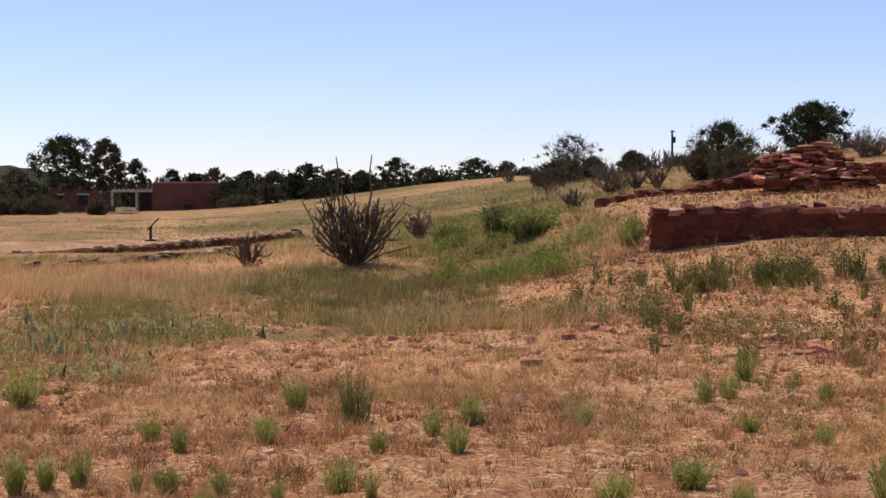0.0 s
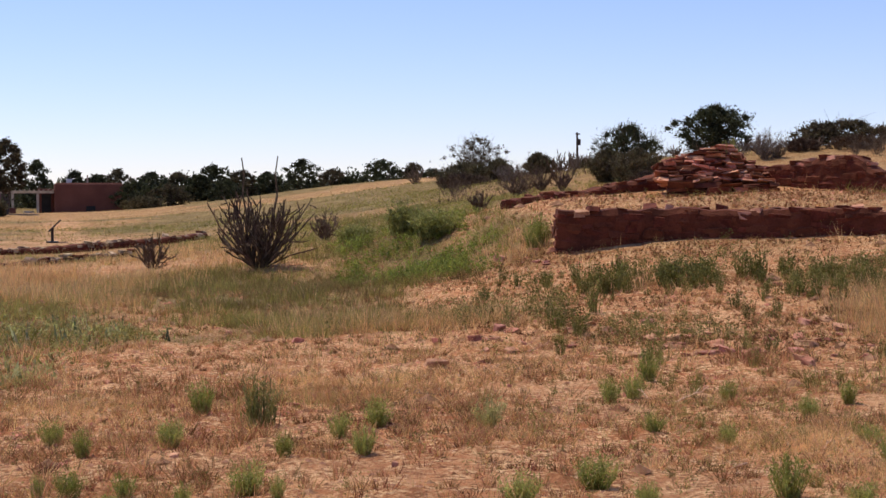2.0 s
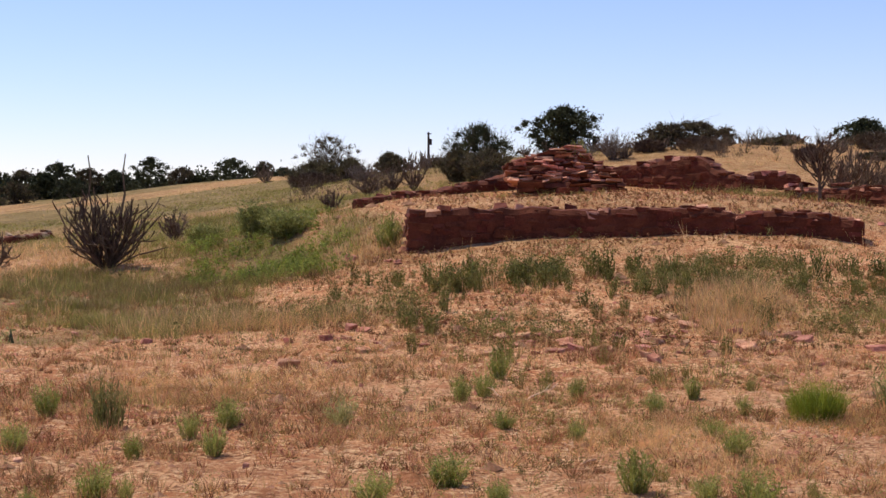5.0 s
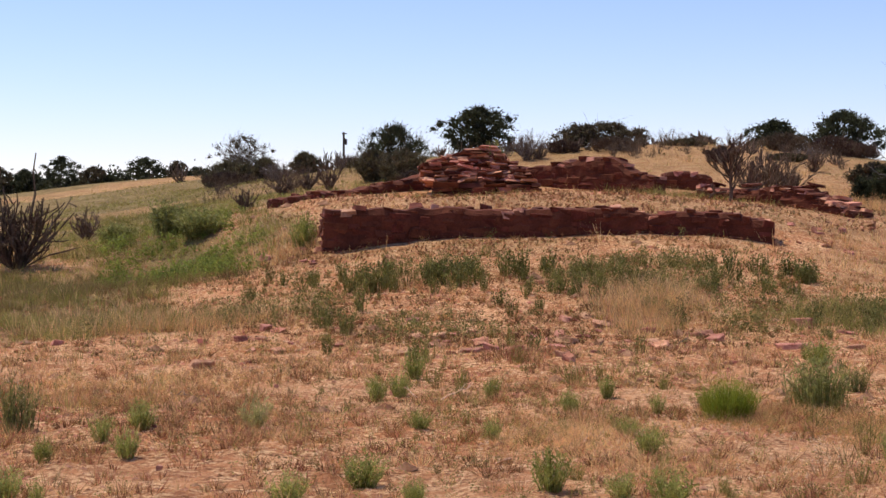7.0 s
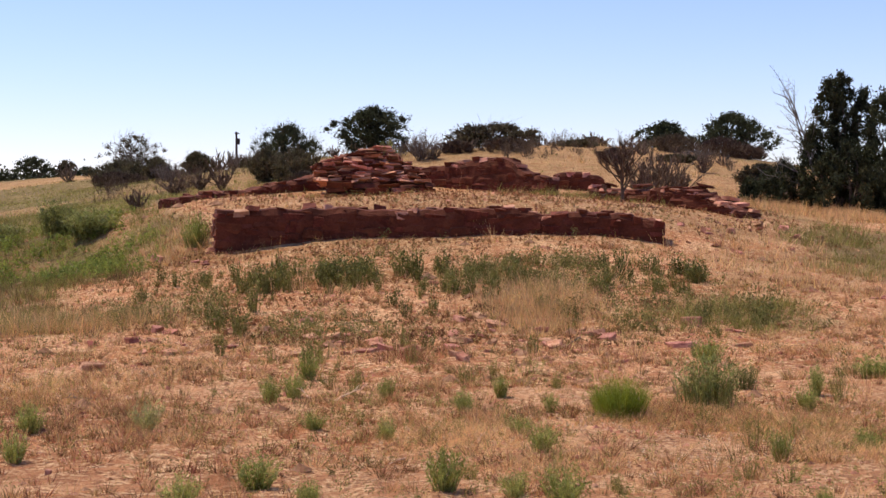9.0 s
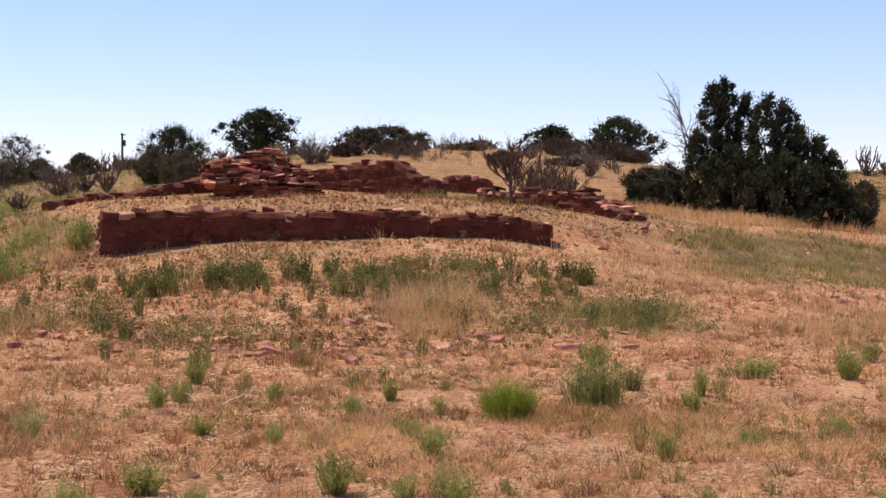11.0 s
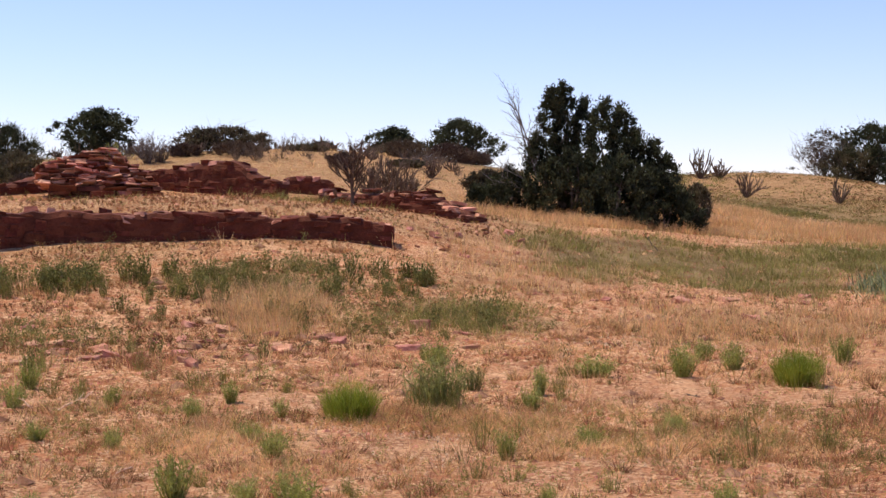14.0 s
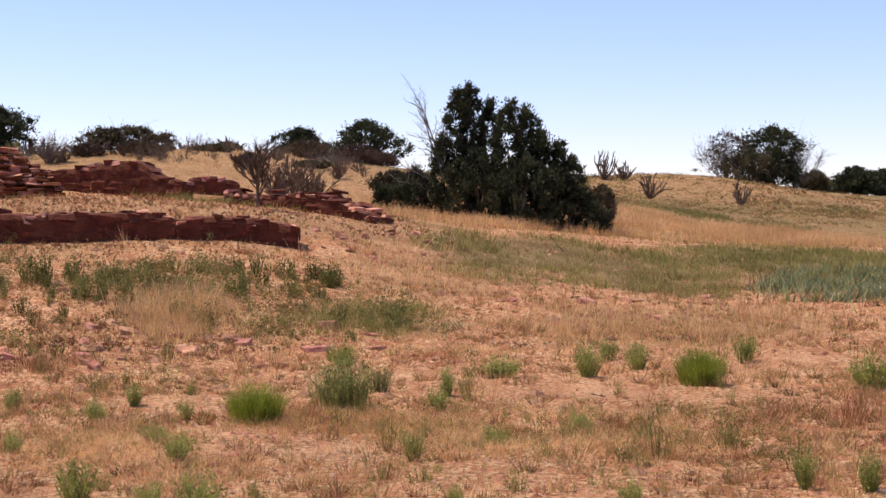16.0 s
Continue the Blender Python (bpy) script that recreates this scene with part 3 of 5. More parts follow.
def tree(bearing, dist, w, h, style="sparse"):
    ob, rng = plant_at("half_bare_tree", bearing, dist, "bare grey tree with fine twigs" if style == "bare" else "sparse tree with grey limbs and thin dark foliage", "tree", "sparse trees")
    part("trunk", mesh_of("trunk", *limbs(rng, h * 1.0, w, 6, 12, 0.02 + 0.012 * h, 1.3), M_BARK if style != "bare" else M_DEADWOOD), ob)
    leaf = 0.0009 * dist + 0.02
    part("twig_tangle", raw_mesh("twig_tangle", twig_fan(rng, w * 1.15, h, 46, 16, 0.018), 4, M_GREYBUSH), ob, "fine grey twigs")
    if style != "bare":
        p, d = padded_crown(rng, w * 1.1, h, 56, 42, 0.10 * w, 0.12, 0.45, 0.6, 1.4)
        part("crown", raw_mesh("crown", sprigs(rng, p, leaf * 1.6, leaf * 0.55, 0.5, d), 4, M_JUNIPER_DRY), ob)
    return ob


def shrub(kind, label, material, bearing, dist, w, h, density=1.0, long=1.5, wide=0.6):
    ob, rng = plant_at(kind, bearing, dist, label, "shrub", label)
    leaf = 0.0009 * dist + 0.012
    h = max(h, 0.3)
    for k in range(5):
        part("stem", mesh_of("stem", *limbs(rng, h, w, 1, 4, 0.012 + 0.008 * h, 1.5, 0.1, 4), M_BARK), ob)
    p, d = padded_crown(rng, w * 1.05, h, int(120 * density), 70, 0.125 * min(w, h * 2), 0.0, 0.45, 0.9)
    d = d * 0.5 + p / np.array([w * 0.5, w * 0.5, h]) * 1.6
    part("foliage", raw_mesh("foliage", sprigs(rng, p, leaf * long, leaf * wide, 0.4, d), 4, material), ob)
    part("twig_tangle", raw_mesh("twig_tangle", twig_fan(rng, w * 1.1, h * 1.06, 30, 8, 0.010), 4, M_CHOLLA_FAR), ob, "fine bare twigs that stand out of the foliage")
    return ob


def bush(bearing, dist, w, h):
    return shrub("desert_bush", "dusty olive-brown desert bush with dense twigs", M_BUSH, bearing, dist, w, h, 1.1, 2.2, 0.5)


def dark_bush(bearing, dist, w, h):
    return shrub("dark_bush", "dense dark olive bush with upright spiky shoots", M_JUNIPER, bearing, dist, w, h, 1.5, 2.6, 0.42)


def grey_bush(bearing, dist, w, h):
    ob, rng = plant_at("leafless_bush", bearing, dist, "grey leafless bush with fine upright twigs", "shrub", "leafless bushes")
    h = max(h, 0.3)
    part("stem", mesh_of("stem", *limbs(rng, h, w, 5, 4, 0.012 + 0.008 * h, 1.5, 0.1, 4), M_BARK), ob)
    part("twig_tangle", raw_mesh("twig_tangle", twig_fan(rng, w * 1.1, h * 1.1, 70, 14, 0.011), 4, M_GREYBUSH), ob, "tangle of fine grey twigs")
    return ob


def green_bush(bearing, dist, w, h):
    if dist < 60:
        return low_plant("green_shrub", FEATHERY, bearing, dist, w * 1.25, h * 1.1, "loose upright fresh green shrub in the hollow", "shrub", "green shrubs")
    return shrub("green_shrub", "leafy fresh green shrub in the dry grass", M_GREENBUSH, bearing, dist, w, h, 1.2, 2.4, 0.35)


def cholla(bearing, dist, w, h, style=""):
    """Tree cholla: a short stem with many forking, knobbly, jointed arms."""
    big, tall = style == "big", style == "tall"
    ob, rng = plant_at("cholla_cactus", bearing, dist,
                       "wide dry brown cholla cactus with many upright arms" if big else "tall dark cholla cactus on the mound beside the wall" if tall else
                       "leafless brown cholla cactus with forking arms", "cactus", "chollas")
    h = max(h, 0.5)
    near = dist < 60
    pieces, fuzz = [], []
    r0 = 0.0165 if big else 0.014 if tall else 0.0135 if near else 0.00036 * dist
    arms = 60 if big else 28 if tall else 26 if near else 16

    def arm(p, d, ln, r, depth):
        n = 4
        pts = [p]
        q = p.copy()
        for i in range(n):
            d = (d + Vector(rng.normal(size=3)) * 0.16 + Vector((0, 0, 0.08))).normalized()
            q = q + d * ln / n
            pts.append(q.copy())
        rad = [r * f for f in (0.9, 1.1, 0.9, 1.05, 0.5)]
        pieces.append(tube(pts, rad, 5))
        if near:
            for i in range(len(pts) - 1):
                for s in range(7):
                    fuzz.append(pts[i].lerp(pts[i + 1], rng.uniform(0, 1)) + Vector(rng.normal(size=3)) * r * 0.6)
        if depth > 0:
            for k in range(int(rng.integers(1, 4))):
                i = int(rng.integers(1, n))
                nd = (d + Vector(rng.normal(size=3)) * 0.55 + Vector((0, 0, 0.2))).normalized()
                arm(pts[i], nd, ln * rng.uniform(0.25, 0.5), r * 0.85, depth - 1)

    for k in range(arms):
        pieces.clear()
        a = 2.399 * k + rng.uniform(-0.3, 0.3)
        o = (k + 0.5) / arms
        lean = (o ** 0.7) * min(math.atan2(w * 0.5, h * 0.45), 1.15)
        d = Vector((math.cos(a) * math.sin(lean), math.sin(a) * math.sin(lean), math.cos(lean)))
        reach = 1.0 / math.hypot(math.cos(lean) / h, math.sin(lean) / (w * 0.62)) * rng.uniform(0.55, 0.98)
        base = Vector((math.cos(a), math.sin(a), 0)) * r0 * (5 if big else 1.5)
        if tall:
            base = Vector((0.02, 0.01, h * rng.uniform(0.12, 0.62)))
            lean = rng.uniform(0.25, 1.25)
            d = Vector((math.cos(a) * math.sin(lean), math.sin(a) * math.sin(lean), math.cos(lean)))
            reach = min(w * 0.55, (h - base.z) * 0.95 / max(math.cos(lean), 0.3)) * rng.uniform(0.6, 0.95)
        arm(base, d, reach, r0, 2 if near else 1)
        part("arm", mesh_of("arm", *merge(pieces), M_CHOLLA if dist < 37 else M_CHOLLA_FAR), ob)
    if tall:
        v, f = tube([Vector((0, 0, -0.05)), Vector((0.02, 0.02, h * 0.15)), Vector((0.05, 0, h * 0.4)), Vector((0.03, 0.05, h * 0.7))], [0.05, 0.038, 0.024, 0.012], 6)
    else:
        v, f = tube([Vector((0, 0, -0.05)), Vector((0, 0, 0.12 * h))], [r0 * 2.5, r0 * 2], 6)
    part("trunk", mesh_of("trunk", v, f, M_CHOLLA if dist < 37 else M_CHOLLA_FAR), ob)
    if big:
        ob.rotation_euler.z = radians(-bearing)
        for x, ln in ((-0.36, 1.27), (0.42, 1.29)):
            v, f = tube([Vector((x * 0.2, 0, 0.3)), Vector((x * 0.7, -0.05, h * 0.6)), Vector((x * 0.95, -0.02, h * 0.85)), Vector((x * 0.86, -0.05, h * 1.08)), Vector((x, -0.08, h * ln))], [0.024, 0.022, 0.022, 0.017, 0.012], 5)
            part("tall_arm", mesh_of("tall_arm", v, f, M_CHOLLA), ob, "long bare upright arm")
    if fuzz:
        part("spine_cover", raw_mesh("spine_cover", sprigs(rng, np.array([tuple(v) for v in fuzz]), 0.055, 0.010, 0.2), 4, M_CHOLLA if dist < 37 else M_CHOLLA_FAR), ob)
    return ob


# ---- low plants ----
def tuft_mesh(name, rng, stems, material, leafy=1.0, fan=0.5, wd=0.035, root=0.22, leaf=0.011):
    """A unit tuft, 1 wide and 1 high: stiff stems fanning from the foot with small leaves along them."""
    tri = []
    for k in range(stems):
        a, f = rng.uniform(0, 2 * np.pi), rng.uniform(0, 1) ** 0.6
        foot_p = np.array([math.cos(a), math.sin(a), 0]) * root * f * rng.uniform(0.3, 1)
        tip = np.array([math.cos(a) * f * fan, math.sin(a) * f * fan, rng.uniform(0.55, 1.0) * (1 - 0.22 * f * f)])
        s = np.cross(tip - foot_p, rng.normal(size=3))
        s = s / np.linalg.norm(s) * wd * 0.5
        tri.append([foot_p - s, foot_p + s, tip, tip])
        for j in range(int(9 * leafy)):
            t = rng.uniform(0.15, 1)
            p = foot_p + (tip - foot_p) * t
            d = rng.normal(size=3) * 0.5 + np.array([0, 0, 0.7])
            d = d / np.linalg.norm(d) * rng.uniform(0.07, 0.16)
            s2 = np.cross(d, rng.normal(size=3))
            s2 = s2 / np.linalg.norm(s2) * leaf
            tri.append([p, p + d * 0.5 + s2, p + d, p + d * 0.5 - s2])
    return raw_mesh(name, np.array(tri), 4, material)


RNG = np.random.default_rng(7)
TUFTS = [tuft_mesh("grass_tuft", RNG, 105, M_TUFT, 1.2, 0.5, 0.026) for _ in range(6)]
YTUFTS = [tuft_mesh("grass_tuft", RNG, 70, M_YTUFT, 1.2, 0.5, 0.026)]
CLUMPS = [tuft_mesh("stalk_clump", RNG, 90, M_CLUMP, 0.7, 0.44, 0.034, 0.40, 0.010) for _ in range(2)]
LEAFY = [tuft_mesh("leafy_clump", RNG, 330, M_GREENBUSH, 0.5, 0.47, 0.014, 0.42, 0.008) for _ in range(2)]
FEATHERY = [tuft_mesh("green_shrub", RNG, 330, M_GREENBUSH, 1.0, 0.5, 0.016, 0.42, 0.012) for _ in range(3)]
STALKS = [tuft_mesh("weed_plant", RNG, 30, M_STALK, 0.8, 0.46, 0.03, 0.34, 0.024) for _ in range(6)]
WISPS = [tuft_mesh("weed_plant", RNG, 26, M_GREENGRASS, 0.6, 0.5, 0.03, 0.32, 0.016) for _ in range(5)]
BRIGHTS = [tuft_mesh("needle_bush", RNG, 1500, M_BRIGHT, 0.12, 0.54, 0.011, 0.36, 0.005) for _ in range(2)]


def low_plant(name, meshes, bearing, dist, w, h, label, category, group):
    COUNT[0] += 1
    k = COUNT[0]
    ob = new(name, meshes[k % len(meshes)])
    ob.location = foot(bearing, dist, 0.02)
    ob.rotation_euler.z = (k * 1.7) % 6.283
    h = max(h, 0.08)
    ob.scale = (w * 1.13, w * 1.13, h * 1.14)
    return tagged(ob, label, category, group)


def tuft(bearing, dist, w, h):
    return low_plant("grass_tuft", TUFTS, bearing, dist, w, h, "small fresh green leafy tuft on bare red soil", "plant", "green tufts")


def yellow_tuft(bearing, dist, w, h):
    return low_plant("grass_tuft", YTUFTS, bearing, dist, w, h, "yellowish green leafy tuft on red soil", "plant", "green tufts")


def clump(bearing, dist, w, h):
    return low_plant("stalk_clump", CLUMPS, bearing, dist, w, h, "clump of stiff upright grey-green stalks", "plant", "stalk clumps")


def leafy_clump(bearing, dist, w, h):
    return low_plant("leafy_clump", LEAFY, bearing, dist, w, h, "wide dense clump of upright green leafy stems", "plant", "leafy clumps")


def bush_bright(bearing, dist, w, h):
    return low_plant("needle_bush", BRIGHTS, bearing, dist, w, h, "rounded bright green needle-leaved bush", "shrub", "bright bushes")


tuft(-28.64, 8.8, 0.17, 0.29)
tuft(-27.55, 8.9, 0.15, 0.22)
tuft(-26.30, 9.0, 0.17, 0.24)
tuft(-23.72, 10.7, 0.19, 0.20)
tuft(-22.63, 10.1, 0.15, 0.21)
tuft(-23.13, 8.8, 0.19, 0.18)
tuft(-21.11, 8.8, 0.16, 0.17)
tuft(-24.28, 8.8, 0.09, 0.15)
tuft(-19.38, 10.2, 0.23, 0.21)
tuft(-18.93, 8.4, 0.11, 0.15)
tuft(-21.76, 8.3, 0.14, 0.13)
tuft(-18.18, 11.9, 0.23, 0.28)
tuft(-16.52, 8.7, 0.26, 0.22)
tuft(-15.05, 9.7, 0.15, 0.17)
tuft(-15.33, 8.4, 0.10, 0.17)
tuft(-12.05, 9.9, 0.21, 0.21)
tuft(-11.49, 11.0, 0.25, 0.24)
tuft(-12.94, 10.5, 0.18, 0.20)
yellow_tuft(-7.20, 11.1, 0.28, 0.26)
tuft(-3.10, 8.8, 0.30, 0.21)
tuft(-5.96, 8.2, 0.25, 0.19)
tuft(-1.13, 8.3, 0.16, 0.15)
tuft(-2.56, 12.7, 0.22, 0.24)
tuft(-1.67, 13.1, 0.22, 0.24)
tuft(-1.09, 14.3, 0.24, 0.30)
tuft(-0.92, 11.0, 0.21, 0.14)
tuft(1.88, 10.5, 0.16, 0.17)
tuft(-28.37, 13.0, 0.35, 0.35)
tuft(4.14, 8.6, 0.26, 0.26)
tuft(8.75, 8.2, 0.28, 0.23)
tuft(6.83, 8.4, 0.19, 0.17)
tuft(-1.06, 8.2, 0.12, 0.16)
tuft(7.90, 9.8, 0.22, 0.21)
tuft(7.04, 10.7, 0.20, 0.14)
tuft(6.29, 13.1, 0.17, 0.22)
tuft(1.87, 13.0, 0.17, 0.19)
tuft(4.90, 11.8, 0.18, 0.20)
tuft(14.16, 15.8, 0.36, 0.26)
tuft(8.22, 12.1, 0.14, 0.18)
tuft(17.83, 12.4, 0.21, 0.22)
tuft(18.16, 13.4, 0.18, 0.28)
tuft(16.87, 9.8, 0.16, 0.23)
tuft(18.48, 8.4, 0.10, 0.14)
tuft(20.30, 14.8, 0.45, 0.22)
tuft(23.57, 15.0, 0.34, 0.36)
tuft(24.36, 16.5, 0.25, 0.24)
tuft(25.44, 15.6, 0.30, 0.29)
tuft(23.15, 11.4, 0.17, 0.17)
tuft(29.47, 16.6, 0.31, 0.31)
tuft(31.74, 9.1, 0.15, 0.25)
tuft(34.07, 9.0, 0.17, 0.24)
tuft(25.24, 8.4, 0.16, 0.16)
tuft(23.42, 11.4, 0.17, 0.15)
tuft(34.07, 14.5, 0.49, 0.39)
tuft(20.07, 10.5, 0.24, 0.17)
clump(-15.96, 11.2, 0.36, 0.44)
leafy_clump(14.16, 12.7, 0.58, 0.44)
clump(15.57, 13.8, 0.26, 0.26)
bush_bright(10.85, 11.7, 0.46, 0.33)
bush_bright(27.85, 14.4, 0.50, 0.36)
cholla(-15.98, 32.6, 2.35, 1.91, 'big')
cholla(-19.96, 37.2, 1.18, 1.00)
cholla(-13.44, 44.2, 1.24, 1.04)
cholla(10.92, 31.6, 1.44, 1.66, 'tall')
cholla(12.11, 41.0, 1.55, 1.65)
cholla(12.56, 42.0, 1.43, 1.62)
cholla(11.59, 40.0, 0.91, 1.33)
cholla(13.14, 46.0, 1.39, 1.55)
cholla(13.96, 56.0, 1.27, 0.76)
cholla(-6.14, 57.0, 1.34, 1.11)
cholla(-5.18, 58.4, 1.11, 1.04)
cholla(-4.38, 56.6, 1.41, 1.40)
cholla(-7.51, 47.3, 1.04, 0.77)
cholla(-3.99, 80.0, 1.52, 1.20)
cholla(-4.53, 82.0, 1.24, 1.29)
cholla(-3.34, 80.0, 1.33, 0.85)
cholla(3.06, 62.0, 1.88, 0.93)
cholla(4.25, 64.0, 1.45, 0.19)
cholla(7.68, 72.0, 1.36, 0.48)
cholla(8.53, 72.0, 1.36, 0.49)
cholla(9.28, 74.0, 1.12, 0.50)
cholla(-0.09, 70.0, 1.06, 0.27)
cholla(9.70, 74.0, 1.40, 1.06)
cholla(24.17, 86.0, 2.6, 1.95)
cholla(24.92, 86.0, 1.9, 1.35)
cholla(25.88, 76.0, 2.3, 1.5)
cholla(29.26, 76.0, 1.55, 1.55)
cholla(-10.01, 100.0, 1.89, 1.81)
cholla(-7.85, 88.0, 1.67, 0.98)
juniper(6.10, 66.0, 4.13, 1.04)
juniper(12.48, 80.0, 2.91, 1.86)
juniper(15.04, 74.0, 3.84, 2.21)
juniper(1.39, 66.0, 3.13, 2.06, 'open')
juniper(9.80, 78.0, 1.77, 0.21)
dark_bush(-1.87, 60.0, 2.7, 2.06)
bush(-2.69, 58.0, 1.32, 1.32)
bush(-1.50, 56.0, 1.91, 1.30)
grey_bush(3.27, 60.0, 1.59, 1.02)
grey_bush(2.08, 62.0, 1.41, 0.69)
bush(12.93, 60.0, 1.82, 0.29)
bush(9.17, 66.0, 1.75, -0.49)
tree(-7.60, 92.0, 3.31, 2.85, 'sparse')
bush(-8.07, 86.0, 3.26, 1.49)
bush(-6.79, 86.0, 1.95, 1.39)
bush(-5.28, 80.0, 1.82, 1.27)
bush(-8.49, 84.0, 2.23, 1.01)
juniper(-26.75, 136.0, 6.18, 6.68, 'open')
juniper(-25.26, 134.0, 3.55, 6.31, 'open')
juniper(-24.18, 168.0, 3.82, 5.19)
juniper(-22.82, 165.0, 3.13, 3.87)
juniper(-21.23, 170.0, 3.86, 3.80)
juniper(-21.97, 165.0, 3.13, 3.40)
juniper(-19.96, 170.0, 3.86, 3.35)
juniper(-18.99, 170.0, 3.86, 3.20)
juniper(-18.35, 165.0, 3.13, 2.83)
juniper(-17.70, 165.0, 3.75, 3.77)
juniper(-16.63, 165.0, 3.75, 3.04)
juniper(-15.65, 165.0, 3.75, 2.72)
juniper(-14.35, 150.0, 4.32, 3.72)
juniper(-13.16, 150.0, 3.98, 2.65)
juniper(-12.62, 150.0, 2.84, 1.87)
juniper(-11.31, 150.0, 5.11, 3.43)
juniper(-10.12, 150.0, 2.84, 3.07)
juniper(-9.36, 140.0, 2.65, 1.98)
juniper(-20.60, 150.0, 4.55, 2.97)
juniper(-19.31, 150.0, 4.55, 2.42)
juniper(-17.17, 150.0, 4.55, 2.25)
juniper(-22.29, 168.0, 3.82, 2.77)
juniper(-28.47, 160.0, 5.45, 4.47)
juniper(-27.87, 150.0, 3.98, 2.91)
bush(-27.67, 128.0, 3.88, 1.67)
bush(-25.59, 128.0, 1.94, 1.36)
bush(-20.28, 140.0, 4.24, 1.19)
bush(-28.68, 128.0, 2.91, 1.46)
tree(28.74, 92.0, 3.83, 2.94, 'sparse')
juniper(30.40, 92.0, 4.53, 3.52)
tree(31.23, 93.0, 3.17, 3.45, 'bare')
bush(29.68, 91.0, 3.45, 2.00)
bush(31.95, 96.0, 2.18, 1.36)
juniper(33.47, 104.0, 3.55, 1.84)
bush(32.76, 108.0, 3.27, 0.95)
juniper(34.41, 110.0, 2.50, 1.93)
bush(24.07, 43.5, 0.99, 1.48)
green_bush(-10.34, 33.5, 0.71, 0.65)
green_bush(-9.19, 32.1, 0.85, 0.51)
green_bush(-12.29, 35.5, 0.75, 0.43)
juniper(16.09, 50.0, 1.52, 0.93)
tuft(1.91, 33.6, 0.51, 1.15)
tuft(-5.23, 27.6, 0.48, 0.60)
tuft(-5.49, 27.4, 0.42, 0.56)
cholla(6.94, 70.0, 1.33, 0.40)
cholla(8.11, 73.0, 1.38, 0.68)
cholla(8.96, 70.0, 1.17, 0.48)
cholla(10.12, 70.0, 1.22, 0.48)
cholla(2.52, 66.0, 1.25, 0.33)
cholla(3.71, 60.0, 1.14, 0.71)
cholla(5.11, 64.0, 1.21, 0.21)
cholla(14.78, 60.0, 1.36, 0.55)
cholla(11.69, 62.0, 1.41, 0.54)
grey_bush(13.55, 62.0, 1.88, 0.43)
grey_bush(6.83, 62.0, 1.41, 0.13)
grey_bush(-6.36, 70.0, 1.59, 0.80)
grey_bush(-3.77, 72.0, 1.64, 0.64)
bush(-3.12, 70.0, 1.59, 0.39)
for b, d, w, h in ((6.5, 62, 2.6, 0.6), (4.6, 62, 1.5, 0.55), (12.9, 66, 2.4, 0.85), (14.6, 68, 2.6, 0.9), (-8.2, 80, 2.5, 0.8), (10.6, 58, 1.5, 0.6), (15.6, 70, 1.8, 0.7), (-1.2, 54, 1.3, 0.6)):
    shrub("withered_bush", "withered brown bush among the junipers", M_CHOLLA, b, d, w, h, 0.8, 2.4, 0.3)


def weed_rows(seed, meshes, label, group, stretches):
    """Single weeds strewn over stretches: bearings from and to, distances from and to, number, height."""
    rng = np.random.default_rng(seed)
    for b0, b1, d0, d1, n, h in stretches:
        for k in range(n):
            hh = h * (0.35 + 0.85 * rng.uniform(0, 1) ** 1.4)
            low_plant("weed_plant", meshes, rng.uniform(b0, b1), rng.uniform(d0, d1), hh * rng.uniform(0.6, 1.2), hh, label, "weed", group)


weed_rows(51, STALKS, "upright dark green leafy weed on the mound slope", "weeds on the slope",
          [(-4.0, -0.5, 20.8, 23.4, 29, 0.39),
           (-0.5, 3.8, 20.9, 23.0, 29, 0.38),
           (3.8, 7.5, 20.9, 23.4, 26, 0.34),
           (9.6, 14.0, 21.6, 23.8, 29, 0.34),
           (6.2, 10.2, 22.2, 23.8, 12, 0.26),
           (-7.6, -4.0, 22.2, 24.6, 14, 0.30),
           (0.3, 3.8, 19.3, 20.8, 7, 0.23),
           (-5.1, -3.1, 15.5, 20.2, 7, 0.30),
           (14.0, 16.5, 17.8, 20.4, 11, 0.32),
           (6.8, 14.0, 16.0, 18.6, 7, 0.22),
           (1.6, 3.8, 16.2, 18.1, 3, 0.23),
           (-1.8, -0.5, 14.2, 16.1, 3, 0.26),
           (7.5, 9.8, 19.0, 21.4, 5, 0.23)])
weed_rows(52, WISPS, "thin greyish green wisp of weed on dry soil", "wisps of weed",
          [(-1.8, 4.7, 10.5, 15.2, 24, 0.19),
           (3.6, 11.1, 8.4, 11.1, 22, 0.17),
           (4.7, 10.0, 11.7, 15.8, 12, 0.21),
           (13.3, 19.3, 10.2, 16.1, 18, 0.20),
           (18.3, 29.1, 9.1, 16.4, 26, 0.19),
           (15.1, 24.8, 8.6, 11.4, 18, 0.17),
           (24.8, 32.2, 9.5, 14.6, 16, 0.27),
           (-6.1, 3.9, 8.8, 15.9, 18, 0.16),
           (-27.9, -17.4, 11.2, 16.1, 6, 0.12),
           (-6.0, 6.0, 14.5, 20.0, 26, 0.20)])
large_juniper(20.07, 43.0)


